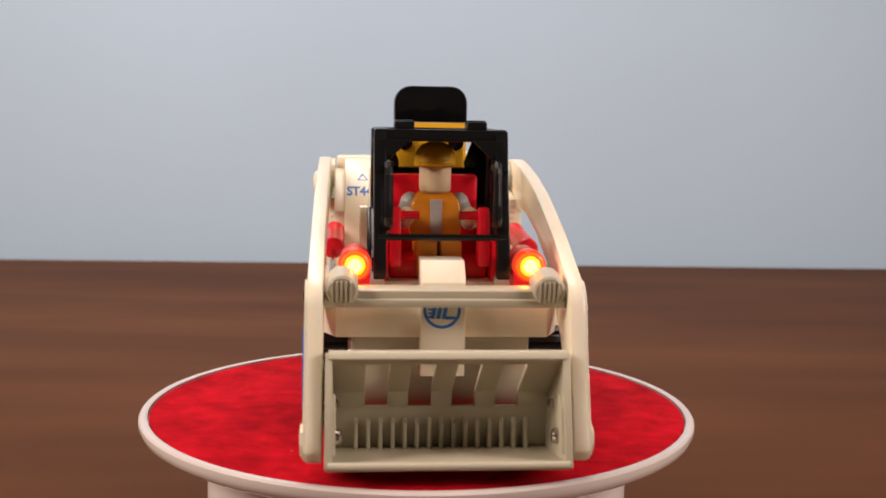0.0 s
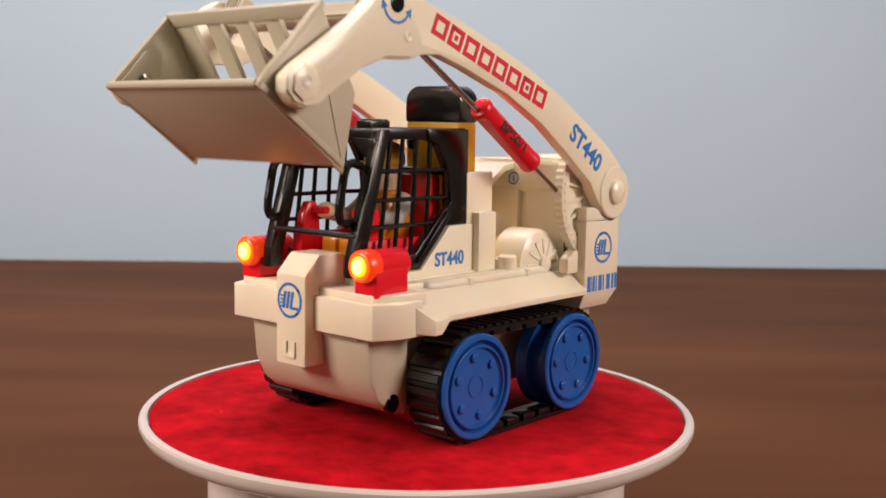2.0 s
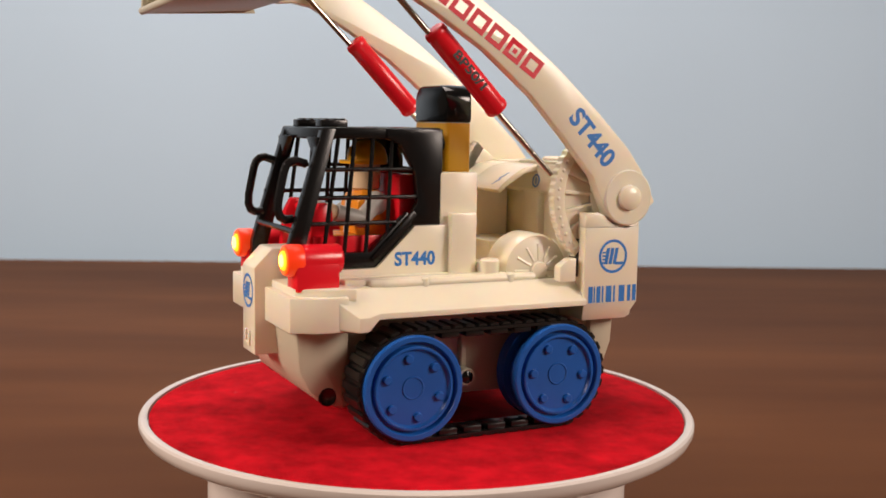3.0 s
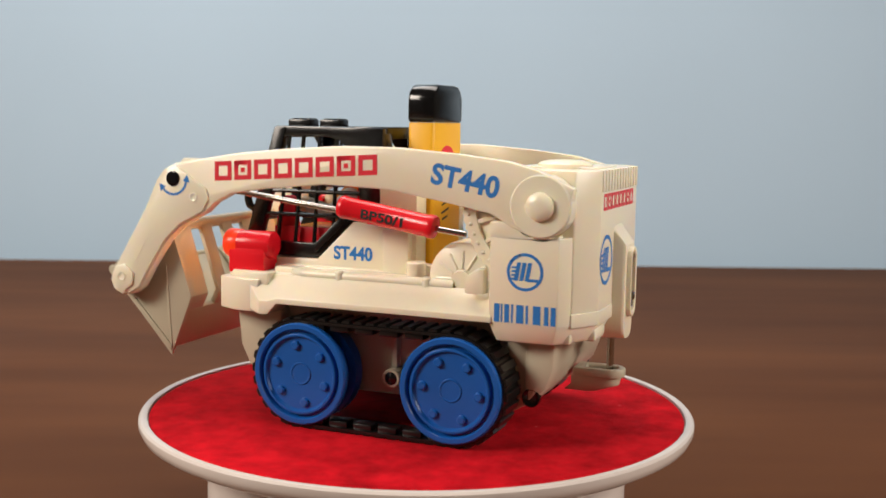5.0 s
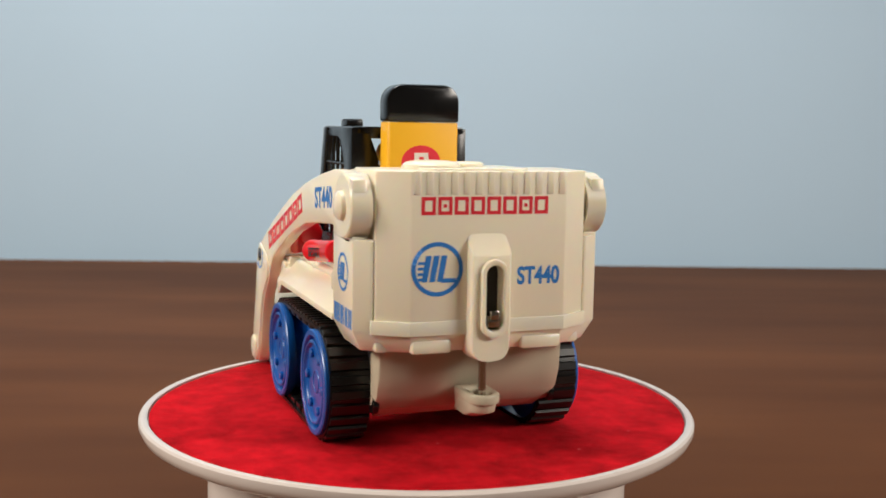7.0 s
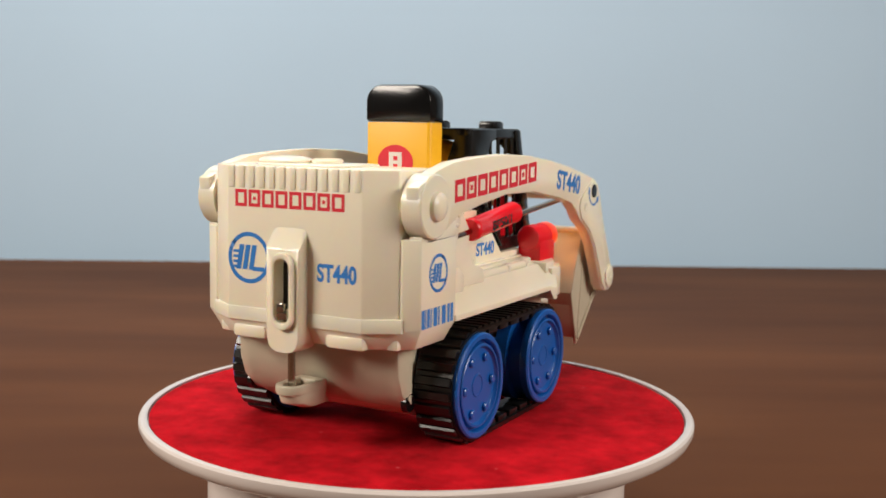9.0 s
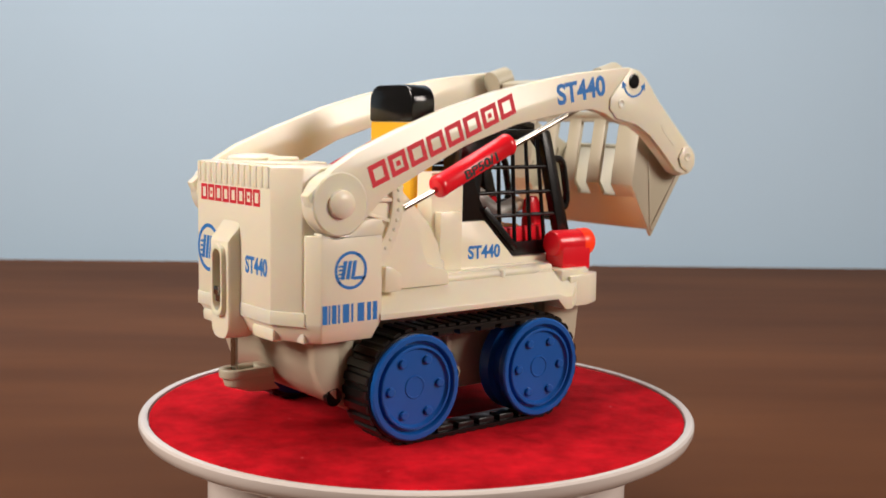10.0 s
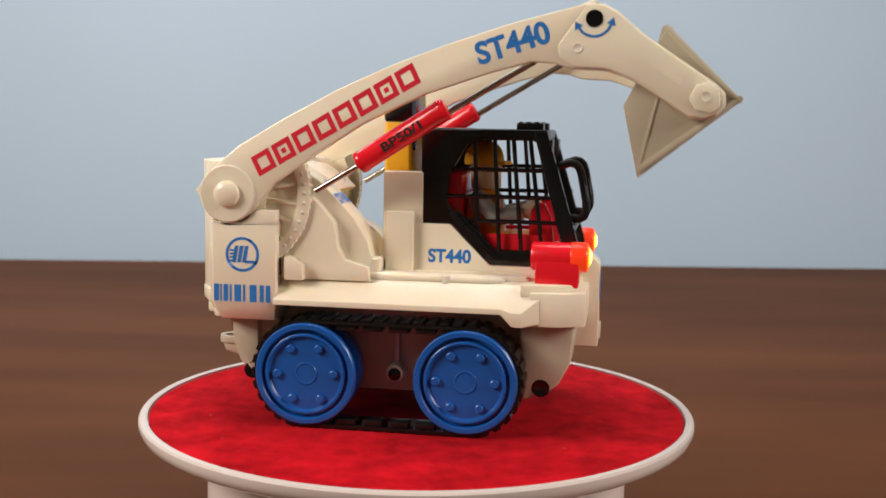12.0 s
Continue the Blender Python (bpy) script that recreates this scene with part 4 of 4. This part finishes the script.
def driver():
    """One plain seated toy figure."""
    bits = [(0, lathe([(5.2, 99.5), (6.6, 100.5), (6.8, 102), (6.8, 110), (6.2, 112)], (29, 0, 0), "z", 24)),
            (1, lathe([(8.8, 110.8), (9.0, 112.2), (8.8, 114.5), (7.8, 117.5), (5.8, 119.8), (3.0, 121.0), (0.5, 121.4)], (28, 0, 0), "z", 28)), (1, extrude([(30, -8.6), (38.5, -6.8), (40.5, 0), (38.5, 6.8), (30, 8.6)], 111.0, 112.4, "z", 0.4)),
            (2, loft([[(22, -8, 74), (35, -8, 74), (35, 8, 74), (22, 8, 74)], [(21, -10.8, 84), (37.5, -10.8, 84), (37.5, 10.8, 84), (21, 10.8, 84)],
                      [(22, -10.2, 96), (36, -10.2, 96), (36, 10.2, 96), (22, 10.2, 96)], [(25, -7, 100), (33, -7, 100), (33, 7, 100), (25, 7, 100)]], 1.6)),
            (3, loft([[(34, -2.2, 78), (38.3, -2.2, 78), (38.3, 2.2, 78), (34, 2.2, 78)], [(34, -2.6, 97), (36.9, -2.6, 97), (36.9, 2.6, 97), (34, 2.6, 97)]], 0.4))]
    for s in (1, -1):
        bits.append((2, box(26, 56, s * 5 - 4.4, s * 5 + 4.4, 74, 81.5, 1.8)))
        bits.append((2, box(50, 57, s * 5 - 4.2, s * 5 + 4.2, 66.5, 76, 1.6)))
        bits.append((3, tube([(28, s * 11, 95), (36, s * 14, 88), (47, s * 13.5, 91)], 3.6, 12)))
        bits.append((3, ball((28, s * 10.6, 94.5), (5.2, 4.2, 5.2), 16, 10)))
        bits.append((0, ball((50, s * 13, 91.5), (4.2, 3.6, 3.6), 16, 10)))
    bm = bmesh.new()
    for slot, piece in bits:
        for f in piece.faces:
            f.material_index = slot
        add(bm, piece)
    ob = part("toy_driver", bm, SKIN)
    for m in (YELLOW, ORANGE, SILVER):
        ob.data.materials.append(m)
    return tagged(ob, "small seated toy figure in orange vest and yellow helmet", "toy figure")


def loader():
    toy = tagged(empty("toy_loader"), "cream plastic toy skid loader with blue wheels and black tracks", "toy vehicle")
    hull(toy)
    marks(upper_body(toy))
    cab(toy)
    for s in (1, -1):
        headlamp(s, toy)
        for (x, z), a in zip(WHEELS, (20, 5) if s > 0 else (0, 2)):
            wheel(x, z, s, toy, a)
        track(s, toy)
    arms = [lift_arm(s, toy) for s in (1, -1)] + [cross_tube(toy)]
    return toy, arms, [barrel(s, toy) for s in (1, -1)], bucket(toy), hitch_pin(toy)


room()
table()
plate = turntable()
toy, arms, barrels, scoop, pin = loader()
pack = battery_pack()
figure = driver()


def motions():
    steps = [k * 0.1 for k in range(121)]
    slow = [k * 0.5 for k in range(25)]
    walk(plate, [(t, turned(t)) for t in slow])
    for thing in (toy, pack, figure):
        walk(thing, [(t, toy_pose(t)) for t in slow])
    for a in arms:
        walk(a, [(t, arm_pose(t)) for t in steps])
    walk(pin, [(t, pose(0, 0, between(RISE, between(LIFT, t)) * MM)) for t in steps])
    for b in barrels:
        walk(b, [(t, barrel_pose(t)) for t in steps])
    walk(scoop, [(t, bucket_pose(t)) for t in steps])


motions()
